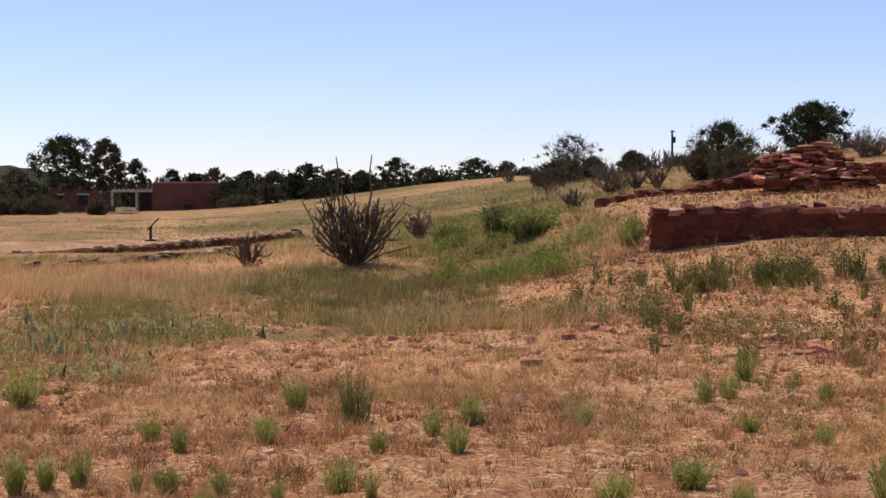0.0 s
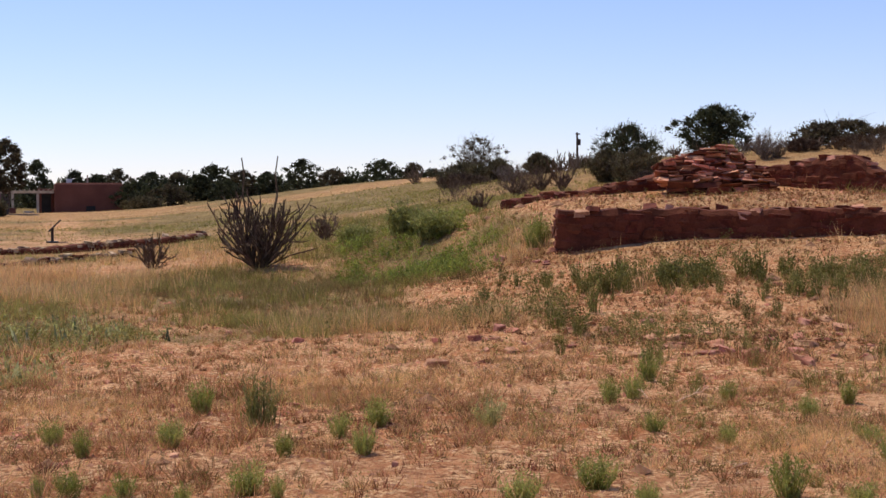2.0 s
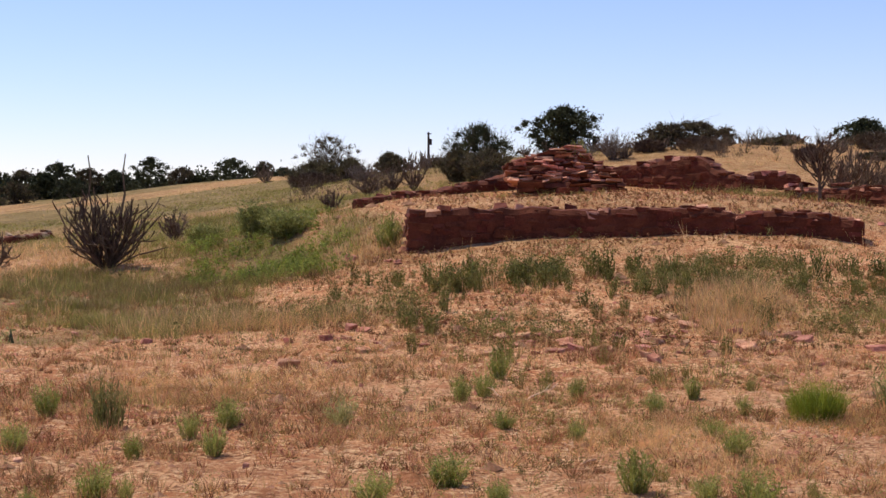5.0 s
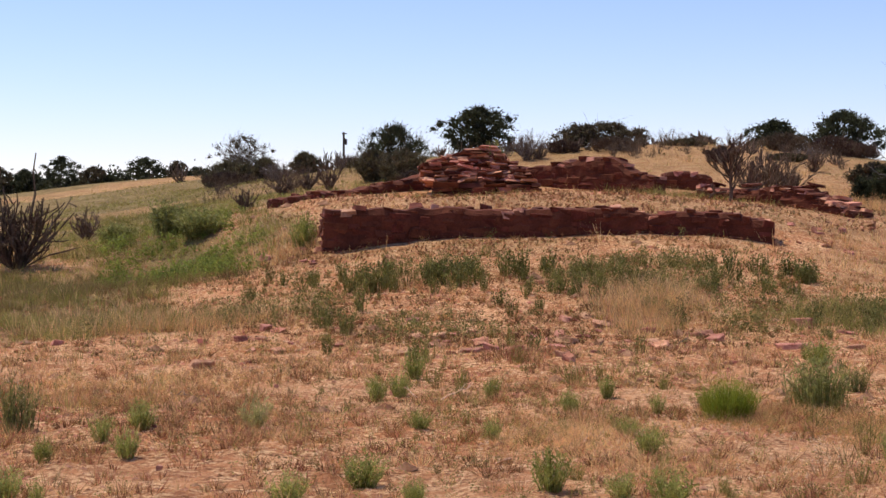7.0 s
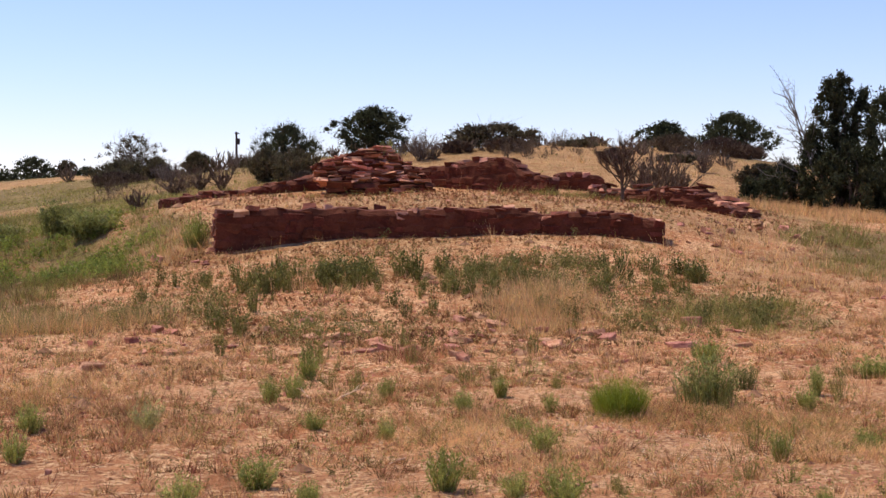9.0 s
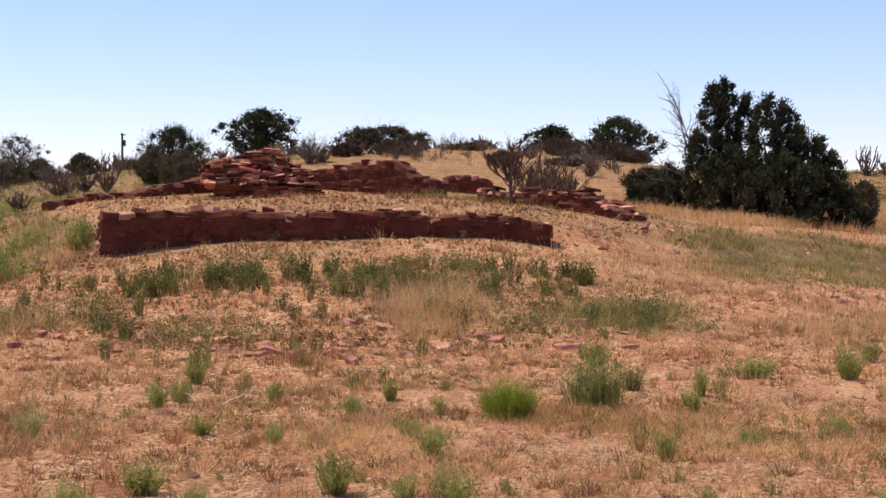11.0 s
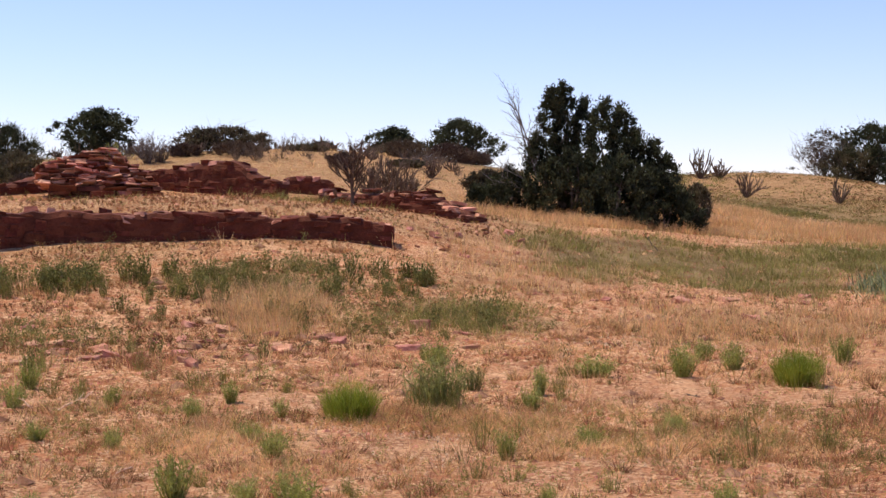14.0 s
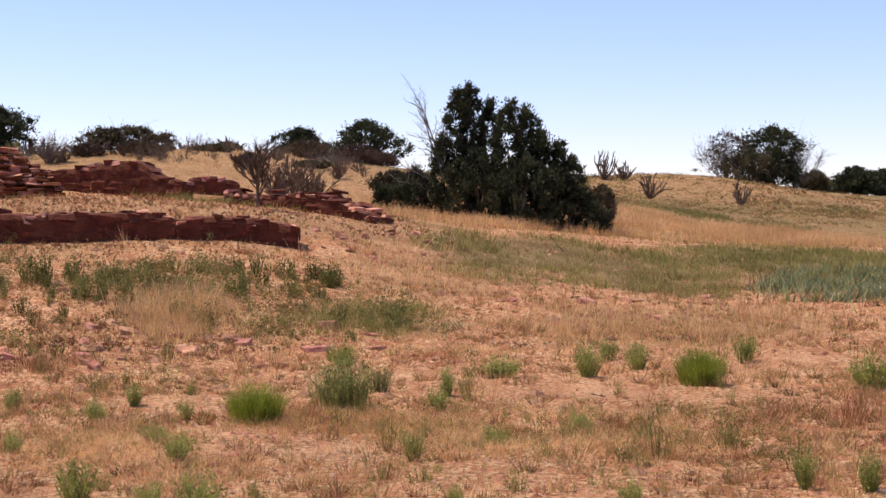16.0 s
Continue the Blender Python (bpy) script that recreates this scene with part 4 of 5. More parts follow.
# ---- grasses and weeds: what nobody could count ----
def scatter(rng, n, near, far, stretches, floor=0.0, clumpy=0.35, seed=3, power=1.0):
    """Plan points between two distances, thinning outward, kept where the growth stands."""
    b = np.radians(rng.uniform(-31.5, 35.5, n))
    u = rng.uniform(0, 1, n)
    d = (near ** -power + u * (far ** -power - near ** -power)) ** (-1 / power)
    x, y = d * np.sin(b), d * np.cos(b)
    c = np.maximum(cover(stretches, x, y), floor)
    c = c * np.clip((lattice(x, y, clumpy, seed) - 0.28) * 2.4, 0.05, 1) * (1 - 0.85 * cover(BARE, x, y)) * np.clip((d - 5.0) / 7.0, 0.3, 1)
    k = rng.uniform(0, 1, n) < c
    return x[k], y[k], d[k]


def sward(name, label, material, rng, n, near, far, stretches, h, wd, lean, floor=0.0, clumpy=0.35, seed=3, power=1.0):
    x, y, d = scatter(rng, n, near, far, stretches, floor, clumpy, seed, power)
    hh = h * (0.6 + 0.8 * lattice(x, y, 1.3, seed + 20))
    tri = blades(rng, x, y, surface(x, y) - 0.01, hh, wd * (0.5 + d / 24.0), lean)
    return tagged(new(name, raw_mesh(name, tri, 3, material)), label, "grass", kind="stuff")


def weed_bed(name, label, material, rng, n, near, far, stretches, h, leaf, leaves=14, floor=0.0, clumpy=0.5, seed=8, category="weeds", up=0.9, slim=0.34, power=1.0):
    """Small leafy plants, each a handful of leaves round a stem."""
    x, y, d = scatter(rng, n, near, far, stretches, floor, clumpy, seed, power)
    m = len(x)
    hh = h * rng.uniform(0.4, 1.2, m)
    spread = np.repeat(hh * np.where(d > 50, 1.2, 0.21), leaves)  # far scrub grows in low mats
    px = np.repeat(x, leaves) + rng.normal(size=m * leaves) * spread
    py = np.repeat(y, leaves) + rng.normal(size=m * leaves) * spread
    pz = surface(px, py) + rng.uniform(0.05, 1, m * leaves) * np.repeat(hh, leaves)
    lf = leaf * (0.6 + np.repeat(d, leaves) / 40.0)[:, None]
    q = sprigs(rng, np.stack([px, py, pz], 1), 1.0, 1.0, up)
    c = q.mean(axis=1, keepdims=True)
    q = c + (q - c) * np.stack([lf * 1.6, lf * 1.6 * slim, lf * 1.6, lf * 1.6 * slim], 1)
    return tagged(new(name, raw_mesh(name, q, 4, material)), label, category, kind="stuff")


def tussocks(name, label, material, rng, n, near, far, stretches, h, radius, per, wd, floor=0.0, clumpy=0.8, seed=3, power=1.0, lean=0.7):
    """Bunch grass: knots of blades that lean outward from each knot."""
    x, y, d = scatter(rng, n, near, far, stretches, floor, clumpy, seed, power)
    m = len(x)
    size = rng.uniform(0.4, 1.3, m)
    a = rng.uniform(0, 2 * np.pi, (m, per))
    r = np.sqrt(rng.uniform(0, 1, (m, per))) * radius * size[:, None]
    px, py = x[:, None] + np.cos(a) * r, y[:, None] + np.sin(a) * r
    pz = np.repeat(surface(x, y)[:, None], per, 1) - 0.01
    hh = h * size[:, None] * rng.uniform(0.4, 1.2, (m, per))
    out = lean * (r / radius) * rng.uniform(0.3, 1.5, (m, per)) * hh
    b2 = a + rng.normal(size=(m, per)) * 0.6
    w = (wd * (0.5 + d / 24.0))[:, None] * rng.uniform(0.6, 1.4, (m, per)) / 2
    s = rng.uniform(0, 2 * np.pi, (m, per))
    sx, sy = np.cos(s) * w, np.sin(s) * w
    tri = np.stack([np.stack([px - sx, py - sy, pz], -1), np.stack([px + sx, py + sy, pz], -1), np.stack([px + np.cos(b2) * out, py + np.sin(b2) * out, pz + hh], -1)], 2)
    return tagged(new(name, raw_mesh(name, tri.reshape(-1, 3, 3), 3, material)), label, "grass", kind="stuff")


G = np.random.default_rng(21)
sward("dry_grass", "short russet dry grass over red soil", M_REDGRASS, G, 40000, 7.5, 36, [], 0.04, 0.006, 2.2, 0.45, 0.3, 3, 0.8)
weed_bed("matted_grass", "matted russet dry grass", M_REDGRASS, G, 10000, 7.5, 36, [], 0.055, 0.020, 12, 0.5, 0.5, 61, "grass", 0.15, 0.22, 0.7)
weed_bed("matted_grass", "matted pale straw", M_STRAW, G, 17000, 7.5, 36, STRAW, 0.05, 0.020, 12, 0.24, 0.5, 62, "grass", 0.1, 0.2, 0.8)
weed_bed("matted_grass", "matted olive-brown weeds", M_OLIVE, G, 10000, 7.5, 40, GREEN + [(3, 20, 11, 5, 0.75), (-2, 15, 5, 4, 0.6)], 0.09, 0.020, 13, 0.30, 0.7, 63, "grass", 0.4, 0.26, 0.6)
sward("straw_litter", "pale fallen straw over red soil", M_LITTER, G, 230000, 7.3, 19, STRAW, 0.015, 0.008, 5.0, 0.32, 0.5, 14)
tussocks("bunch_grass", "low russet bunch grass in dense knots", M_REDGRASS, G, 8000, 7.5, 30, [], 0.10, 0.05, 26, 0.006, 0.34, 1.1, 40, 1.0, 1.2)
tussocks("bunch_grass", "olive-brown knots of dying grass", M_OLIVE, G, 9000, 7.5, 36, GREEN + [(3, 20, 11, 5, 0.75)], 0.12, 0.06, 20, 0.006, 0.22, 1.6, 42, 0.6, 1.0)
tussocks("bunch_grass", "bleached knots of straw grass", M_STRAW, G, 13000, 7.5, 36, STRAW, 0.11, 0.06, 14, 0.006, 0.2, 1.3, 41, 1.0, 1.0)
weed_bed("stubble", "dry stubble on the mound", M_STRAW, G, 2500, 22, 48, [(4, 30, 12, 7, 1)], 0.07, 0.03, 8, 0.1, 0.6, 64, "grass", 0.3, 0.2)
weed_bed("stubble", "russet stubble on the mound", M_REDGRASS, G, 40000, 20, 48, [(4, 30, 12, 7, 1)], 0.07, 0.03, 8, 0.15, 0.8, 65, "grass", 0.3, 0.2)
weed_bed("stubble", "olive stubble on the mound", M_OLIVE, G, 8000, 20, 48, [(4, 30, 12, 7, 0.8)], 0.10, 0.03, 9, 0.1, 1.2, 66, "grass", 0.5, 0.25)
tussocks("straw_grass", "tall golden straw grass in loose stands", M_STRAW, G, 40000, 14, 60, STRAW, 0.30, 0.12, 14, 0.006, 0.02, 1.0, 4, 0.7, 0.65)
sward("straw_grass", "dry tan grass on the far meadow", M_STRAW, G, 260000, 34, 150, STRAW, 0.15, 0.005, 0.9, 0.03, 3.0, 5, 0.5)
sward("tan_grass", "dull tan dry grass on the far meadow", M_OLIVE, G, 140000, 34, 150, [], 0.14, 0.005, 0.9, 0.2, 4.0, 25, 0.5)
tussocks("green_grass", "greyish green grass between dry stems", M_GREENGRASS, G, 75000, 12, 60, GREEN, 0.20, 0.11, 14, 0.006, 0.012, 0.8, 6, 0.7, 0.85)
sward("green_grass", "thin green grass on the far meadow", M_GREENGRASS, G, 300000, 30, 130, GREEN, 0.16, 0.006, 0.9, 0.06, 3.0, 7, 0.5)
weed_bed("weeds", "low dark green leafy weeds on the slope", M_WEED, G, 46000, 15.5, 28, WEEDS, 0.24, 0.022, 30, 0.006, 0.75, 8, power=0.3)
weed_bed("weeds", "scattered small green weeds on dry soil", M_GREENGRASS, G, 12000, 7.5, 26, WEEDS, 0.12, 0.014, 20, 0.22, 0.7, 11)
weed_bed("lush_weeds", "lush bright green weeds in the hollow", M_BRIGHTWEED, G, 36000, 24, 40, LUSH, 0.28, 0.035, 20, 0.0, 0.6, 12)
weed_bed("hill_scrub", "dull olive weeds on the far meadow", M_GREENGRASS, G, 12000, 40, 110, [(-12, 72, 7, 26, 1), (-19, 80, 6, 14, 0.8)], 0.16, 0.026, 10, 0.0, 2.5, 71, power=0.5)
weed_bed("stubble", "withered stubble on the mound", M_KNOT, G, 42000, 17, 40, MOUND + [(2, 20, 10, 4, 0.8)], 0.06, 0.028, 8, 0.0, 0.5, 72, "grass", 0.3, 0.2)
weed_bed("stubble", "bleached stubble on the mound", M_LITTER, G, 2500, 20, 40, MOUND, 0.04, 0.024, 7, 0.0, 0.6, 73, "grass", 0.1, 0.16)
weed_bed("hill_scrub", "thin green weeds on the far bank", M_GREENGRASS, G, 9000, 55, 110, [(26, 74, 7, 9, 0.9), (22, 86, 3, 8, 1)], 0.2, 0.026, 12, 0.0, 3.0, 74, power=0.5)
weed_bed("hill_scrub", "low olive scrub on the far bank", M_OLIVE, G, 46000, 52, 110, [(27, 78, 9, 13, 1)], 0.10, 0.024, 14, 0.02, 5.0, 18)
weed_bed("hill_scrub", "withered brown scrub on the far bank", M_KNOT, G, 20000, 52, 110, BANK, 0.14, 0.024, 12, 0.0, 4.0, 75)
weed_bed("hill_scrub", "dull green scrub on the far bank", M_WEED, G, 60000, 52, 110, [(27.2, 64, 1.3, 2.5, 0.7), (31.2, 60, 1.5, 2.5, 0.7), (23.2, 84, 2.0, 5, 0.8), (33, 72, 1.0, 3, 0.7)], 0.24, 0.028, 16, 0.0, 5.0, 19)
tussocks("bunch_grass", "dark withered knots of grass", M_KNOT, G, 4500, 7.5, 28, [(-2, 17, 5, 5, 1), (28, 13, 5, 3, 0.9)], 0.075, 0.075, 22, 0.006, 0.42, 0.7, 47, 0.9, 1.2)
tussocks("straw_grass", "golden straw before the foundation stones", M_STRAW, G, 9000, 25, 40, [(-25, 31.5, 6, 5, 1)], 0.30, 0.12, 16, 0.006, 0.0, 1.4, 48, 0.5, 0.65)
tussocks("bunch_grass", "taller russet bunch grass", M_REDGRASS, G, 9000, 10, 20, RUSSET, 0.20, 0.10, 22, 0.006, 0.0, 0.7, 45, 1.0, 0.9)

tussocks("dead_weeds", "fuzzy grey-brown knots of dead weeds", M_FUZZ, G, 8500, 8.5, 27, [], 0.115, 0.05, 46, 0.006, 0.45, 0.6, 81, 0.8, 1.3)
tussocks("dead_weeds", "small dark fuzzy knots of dead weeds", M_KNOT, G, 3600, 8.5, 24, [], 0.09, 0.045, 40, 0.006, 0.4, 0.5, 82, 0.8, 1.3)
tussocks("gold_grass", "short golden straw in thick patches", M_STRAW, G, 34000, 7.5, 21, GOLD, 0.085, 0.09, 22, 0.0045, 0.0, 0.8, 83, 0.8, 1.4)
weed_bed("gold_grass", "trodden golden straw", M_LITTER, G, 26000, 7.5, 21, GOLD, 0.03, 0.020, 12, 0.0, 0.6, 84, "grass", 0.05, 0.14, 0.8)
weed_bed("small_weeds", "scattered low grey-green weeds", M_GREENGRASS, G, 9000, 7.5, 17, [(16, 9.5, 12, 2.2, 1), (3, 11.5, 7, 3, 0.8), (28, 11, 6, 3, 0.8)], 0.10, 0.014, 24, 0.04, 0.5, 85, power=0.7)
tussocks("hollow_grass", "dark olive grass round the hollow", M_OLIVE, G, 40000, 18, 44, [(-14.5, 28, 5, 5.5, 1), (-10, 24.5, 4, 2, 0.6)], 0.20, 0.12, 18, 0.006, 0.0, 0.7, 86, 0.5, 0.8)
tussocks("meadow_straw", "pale golden grass belt below the far bank", M_STRAW, G, 60000, 38, 62, [(27, 48, 9, 6, 0.8), (23, 56, 3, 6, 0.7), (19, 44, 3, 5, 0.7)], 0.26, 0.16, 16, 0.007, 0.0, 2.6, 87, 0.4, 0.7)


def brush():
    """Grey-brown leafless scrub along the skyline of the rise: small fans of bare twigs."""
    rng = np.random.default_rng(9)
    quads = []
    while len(quads) < 230:
        b, d = rng.uniform(-9.0, 15), rng.uniform(56, 84)
        x, y = spot(b, d)
        if rough_noise(np.array([x]), np.array([y]), 5.0, 44)[0] < 0.5:
            continue
        h = rng.uniform(0.25, 0.95)
        quads.append(twig_fan(rng, h * rng.uniform(1.0, 2.0), h, 12, 5, 0.013) + np.array([x, y, float(land(x, y))]))
    tagged(new("dry_brush", raw_mesh("dry_brush", np.concatenate(quads), 4, M_CHOLLA_FAR)), "grey-brown leafless scrub along the rise", "brush", kind="stuff")


brush()


def sword_leaves(name, label, material, rng, n, h, wd, stretches, lean=1.0):
    x, y, d = scatter(rng, n, 13, 34, stretches, 0.0, 0.9, 17)
    tri = blades(rng, x, y, surface(x, y) - 0.01, h * np.ones_like(x), wd * np.ones_like(x), lean)
    return tagged(new(name, raw_mesh(name, tri, 3, material)), label, "plants", kind="stuff")


sword_leaves("iris_bed", "bed of blue-green sword-shaped leaves", M_SWORD, G, 36000, 0.15, 0.026, IRIS, 0.8)
weed_bed("iris_bed", "small green leaves under the sword leaves", M_YTUFT, G, 12000, 13, 24, IRIS, 0.15, 0.045, 9, 0.0, 0.8, 29)
sword_leaves("iris_bed", "a few stout blue-grey sword leaves", M_IRIS, G, 3200, 0.22, 0.08, IRIS, 0.35)
sword_leaves("iris_bed", "dense bed of broad blue-green sword leaves", M_IRIS, G, 380000, 0.25, 0.034, IRIS_THICK, 0.8)
sword_leaves("iris_bed", "pale olive sword leaves in the dense bed", M_SWORD, G, 50000, 0.26, 0.034, IRIS_THICK, 1.0)
sword_leaves("iris_bed", "yellowed fallen sword leaves among green ones", M_IRISDRY, G, 16000, 0.10, 0.03, IRIS)
weed_bed("iris_bed", "green leaves crowding between sword leaves", M_GREENGRASS, G, 9000, 13, 24, IRIS, 0.16, 0.03, 14, 0.0, 0.9, 19)


def far_woods():
    rng = np.random.default_rng(5)
    n = 4200
    b = np.radians(rng.uniform(-31, -7.5, n))
    d = rng.uniform(165, 215, n)
    x, y = d * np.sin(b), d * np.cos(b)
    top = 1.3 + 1.9 * lattice(x, y, 5.0, 3)
    c = np.stack([x, y, land(x, y) + rng.uniform(0, 1, n) * top], 1)
    p = np.repeat(c, 10, axis=0) + rng.normal(size=(n * 10, 3)) * np.array([0.7, 0.7, 0.4])
    tagged(new("far_woods", raw_mesh("far_woods", sprigs(rng, p, 0.5, 0.28, 0.3), 4, M_JUNIPER)), "dark belt of far juniper woods", "woods", kind="stuff")


far_woods()


# ---- stones ----
def stone_mesh(name, rng, material, jag=0.19, round_off=0.11):
    """A unit block with broken, rounded edges."""
    bm = bmesh.new()
    bmesh.ops.create_cube(bm, size=1.0)
    for v in bm.verts:
        v.co += Vector(rng.uniform(-jag, jag, 3)) * 0.8
    bmesh.ops.bevel(bm, geom=list(bm.edges), offset=round_off, segments=1, affect="EDGES")
    for v in bm.verts:
        v.co += Vector(rng.uniform(-0.03, 0.03, 3))
    me = bpy.data.meshes.new(name)
    bm.to_mesh(me)
    bm.free()
    me.materials.append(material)
    return me


SR = np.random.default_rng(3)
STONES = [stone_mesh("stone", SR, M_STONE, 0.17, 0.07) for _ in range(16)]
ROCKS = [stone_mesh("rock", SR, M_ROCK if k % 2 else M_STONE_PALE, 0.32) for k in range(8)]
PALE = [stone_mesh("stone", SR, M_STONE_PALE, 0.18, 0.06) for _ in range(8)]
TAN = [stone_mesh("stone", SR, M_STONE_TAN, 0.18, 0.07) for _ in range(5)]


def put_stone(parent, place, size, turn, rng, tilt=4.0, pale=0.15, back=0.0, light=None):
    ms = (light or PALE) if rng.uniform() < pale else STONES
    ob = new("stone", ms[int(rng.integers(len(ms)))])
    ob.parent = parent
    ob.location = place
    ob.rotation_euler = (radians(rng.normal() * tilt - back), radians(rng.normal() * tilt), turn)
    ob.scale = size
    return ob


def stone_wall(name, label, pts, thick, course, length, seed, pale=0.15, ragged=0.04, tilt=3.0, light=None):
    """Rubble wall along plan points (bearing, distance, top height): an earth core faced and capped with single stones."""
    rng = np.random.default_rng(seed)
    line = [Vector((*spot(b, d), z)) for b, d, z in pts]
    ob = tagged(new(name), label, "wall")
    cum = [0.0]
    for i in range(len(line) - 1):
        cum.append(cum[-1] + (line[i + 1].xy - line[i].xy).length)

    def along(s):
        s = min(max(s, 0), cum[-1])
        for i in range(len(line) - 1):
            if s <= cum[i + 1] or i == len(line) - 2:
                f = (s - cum[i]) / max(cum[i + 1] - cum[i], 1e-6)
                p = line[i].lerp(line[i + 1], f)
                t = (line[i + 1] - line[i])
                return p, math.atan2(t.y, t.x)

    # the core: mud-bonded rubble with an uneven face and a broken top
    verts, faces = [], []
    steps, rows = max(4, int(cum[-1] / 0.13)), 9
    ring = 2 * rows + 1
    for i in range(steps + 1):
        p, a = along(cum[-1] * (0.003 + 0.994 * i / steps))
        g = float(land(p.x, p.y)) - 0.3
        top = p.z - 0.03 + 0.05 * noise.noise((p.x * 3.1, p.y * 3.1, seed)) + 0.04 * noise.noise((p.x * 9.0, p.y * 9.0, seed))
        for k in range(ring):
            side, f = (1, k / (rows - 1)) if k < rows else (0, 1.0) if k == rows else (-1, (ring - 1 - k) / (rows - 1))
            z = g + (top - g) * min(f, 1.0)
            q = noise.noise((p.x * 4.0 + side * 7, p.y * 4.0, z * 7.0)) * 0.035 + noise.noise((p.x * 11.0, p.y * 11.0 + side * 5, z * 16.0)) * 0.022
            off = side * (thick / 2 + 0.002 + q - (0.05 if f >= 1.0 else 0.0))
            verts.append((p.x + math.sin(a) * off, p.y - math.cos(a) * off, z + (0.02 if side == 0 else 0.0)))
    for i in range(steps):
        for k in range(ring - 1):
            j = i * ring + k
            faces.append((j, j + ring, j + ring + 1, j + 1))
    faces += [tuple(range(ring)), tuple(reversed(range(steps * ring, steps * ring + ring)))]
    part("core", mesh_of("core", verts, faces, M_MORTAR), ob, "packed red earth core with rubble")

    for side in (-1, 1):
        k = 0
        while k < 22:
            s, made = rng.uniform(-0.02, 0.03), 0
            while s < cum[-1] - 0.06:
                ln = min(length * rng.uniform(0.4, 1.6), cum[-1] + 0.02 - s)
                p, a = along(s + ln / 2)
                g = min(float(land(p.x, p.y)), p.z - 0.05) - 0.10
                z = g + (k + 0.5) * course + 0.03 * math.sin(s * 1.7 + k) + rng.normal() * course * 0.15
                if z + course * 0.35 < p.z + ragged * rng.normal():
                    # top stones draw more from the paler set, which paints them sunlit
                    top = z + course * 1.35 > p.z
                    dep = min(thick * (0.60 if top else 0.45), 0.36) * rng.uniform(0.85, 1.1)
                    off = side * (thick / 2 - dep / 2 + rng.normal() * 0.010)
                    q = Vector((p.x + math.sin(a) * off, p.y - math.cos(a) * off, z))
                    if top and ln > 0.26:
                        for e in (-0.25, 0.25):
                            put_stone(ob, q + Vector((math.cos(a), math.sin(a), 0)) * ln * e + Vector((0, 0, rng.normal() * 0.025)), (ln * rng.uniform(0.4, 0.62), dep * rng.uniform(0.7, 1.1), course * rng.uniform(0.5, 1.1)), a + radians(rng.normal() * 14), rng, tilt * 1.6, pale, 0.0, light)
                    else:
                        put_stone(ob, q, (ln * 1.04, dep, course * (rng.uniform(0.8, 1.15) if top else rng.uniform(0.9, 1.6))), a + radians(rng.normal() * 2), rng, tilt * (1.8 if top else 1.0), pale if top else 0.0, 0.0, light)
                    made += 1
                s += ln
            k += 1
            if not made and k > 3:
                break
    return ob


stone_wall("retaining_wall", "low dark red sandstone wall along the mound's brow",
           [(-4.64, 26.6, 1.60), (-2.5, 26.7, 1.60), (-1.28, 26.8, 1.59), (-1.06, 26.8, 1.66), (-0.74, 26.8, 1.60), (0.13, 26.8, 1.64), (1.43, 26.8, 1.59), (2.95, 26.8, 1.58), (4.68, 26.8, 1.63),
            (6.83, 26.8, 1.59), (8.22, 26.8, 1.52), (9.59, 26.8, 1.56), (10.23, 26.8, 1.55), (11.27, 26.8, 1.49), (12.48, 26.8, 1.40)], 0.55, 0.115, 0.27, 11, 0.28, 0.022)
stone_wall("ruin_wall", "tumbled low red stone wall climbing the mound",
           [(-6.5, 32.6, 1.79), (-5.6, 33.0, 1.88), (-4.85, 33.4, 1.95), (-3.12, 34.3, 2.06), (-2.69, 34.5, 2.13), (-0.7, 35.5, 2.40)], 0.5, 0.10, 0.42, 12, 0.4, 0.03, 3)
stone_wall("ruin_wall", "broken red sandstone wall with a peaked top",
           [(2.9, 36.0, 2.57), (4.25, 35.6, 2.61), (5.11, 35.2, 2.72), (5.97, 34.9, 2.77), (6.51, 34.7, 2.79), (7.04, 34.5, 2.60), (7.47, 34.3, 2.40), (8.28, 34.0, 2.30)], 0.5, 0.11, 0.26, 13, 0.3, 0.02)
stone_wall("ruin_wall", "short stub of red stone wall behind the mound",
           [(8.3, 38, 2.42), (8.96, 38, 2.54), (9.8, 38, 2.44), (10.2, 38, 2.36)], 0.5, 0.14, 0.4, 14, 0.3)
stone_wall("ruin_wall", "collapsed red stone wall sloping down the mound",
           [(10.0, 34.0, 2.08), (11.06, 33.6, 2.0), (12.73, 32.8, 2.04), (13.76, 32.3, 1.99), (14.37, 32.1, 1.84), (15.18, 31.7, 1.66), (15.68, 31.5, 1.48)], 0.8, 0.075, 0.22, 15, 0.5, 0.03, 4)
stone_wall("foundation_wall", "low line of grey-tan foundation stones in the meadow",
           [(-29.5, 52, 0.06), (-27.06, 53.1, 0.15), (-23.97, 54.8, 0.26), (-22.08, 55.8, 0.38), (-20.17, 56.9, 0.48), (-18.0, 58, 0.66)], 0.6, 0.11, 0.30, 16, 0.95, 0.05, 4, TAN)
stone_wall("foundation_wall", "half-buried row of grey-tan foundation stones",
           [(-28.2, 41, 0.09), (-25.42, 42.8, 0.13), (-23.97, 43.8, 0.18), (-20.81, 46, 0.31)], 0.5, 0.10, 0.30, 17, 0.9, 0.05, 4, TAN)


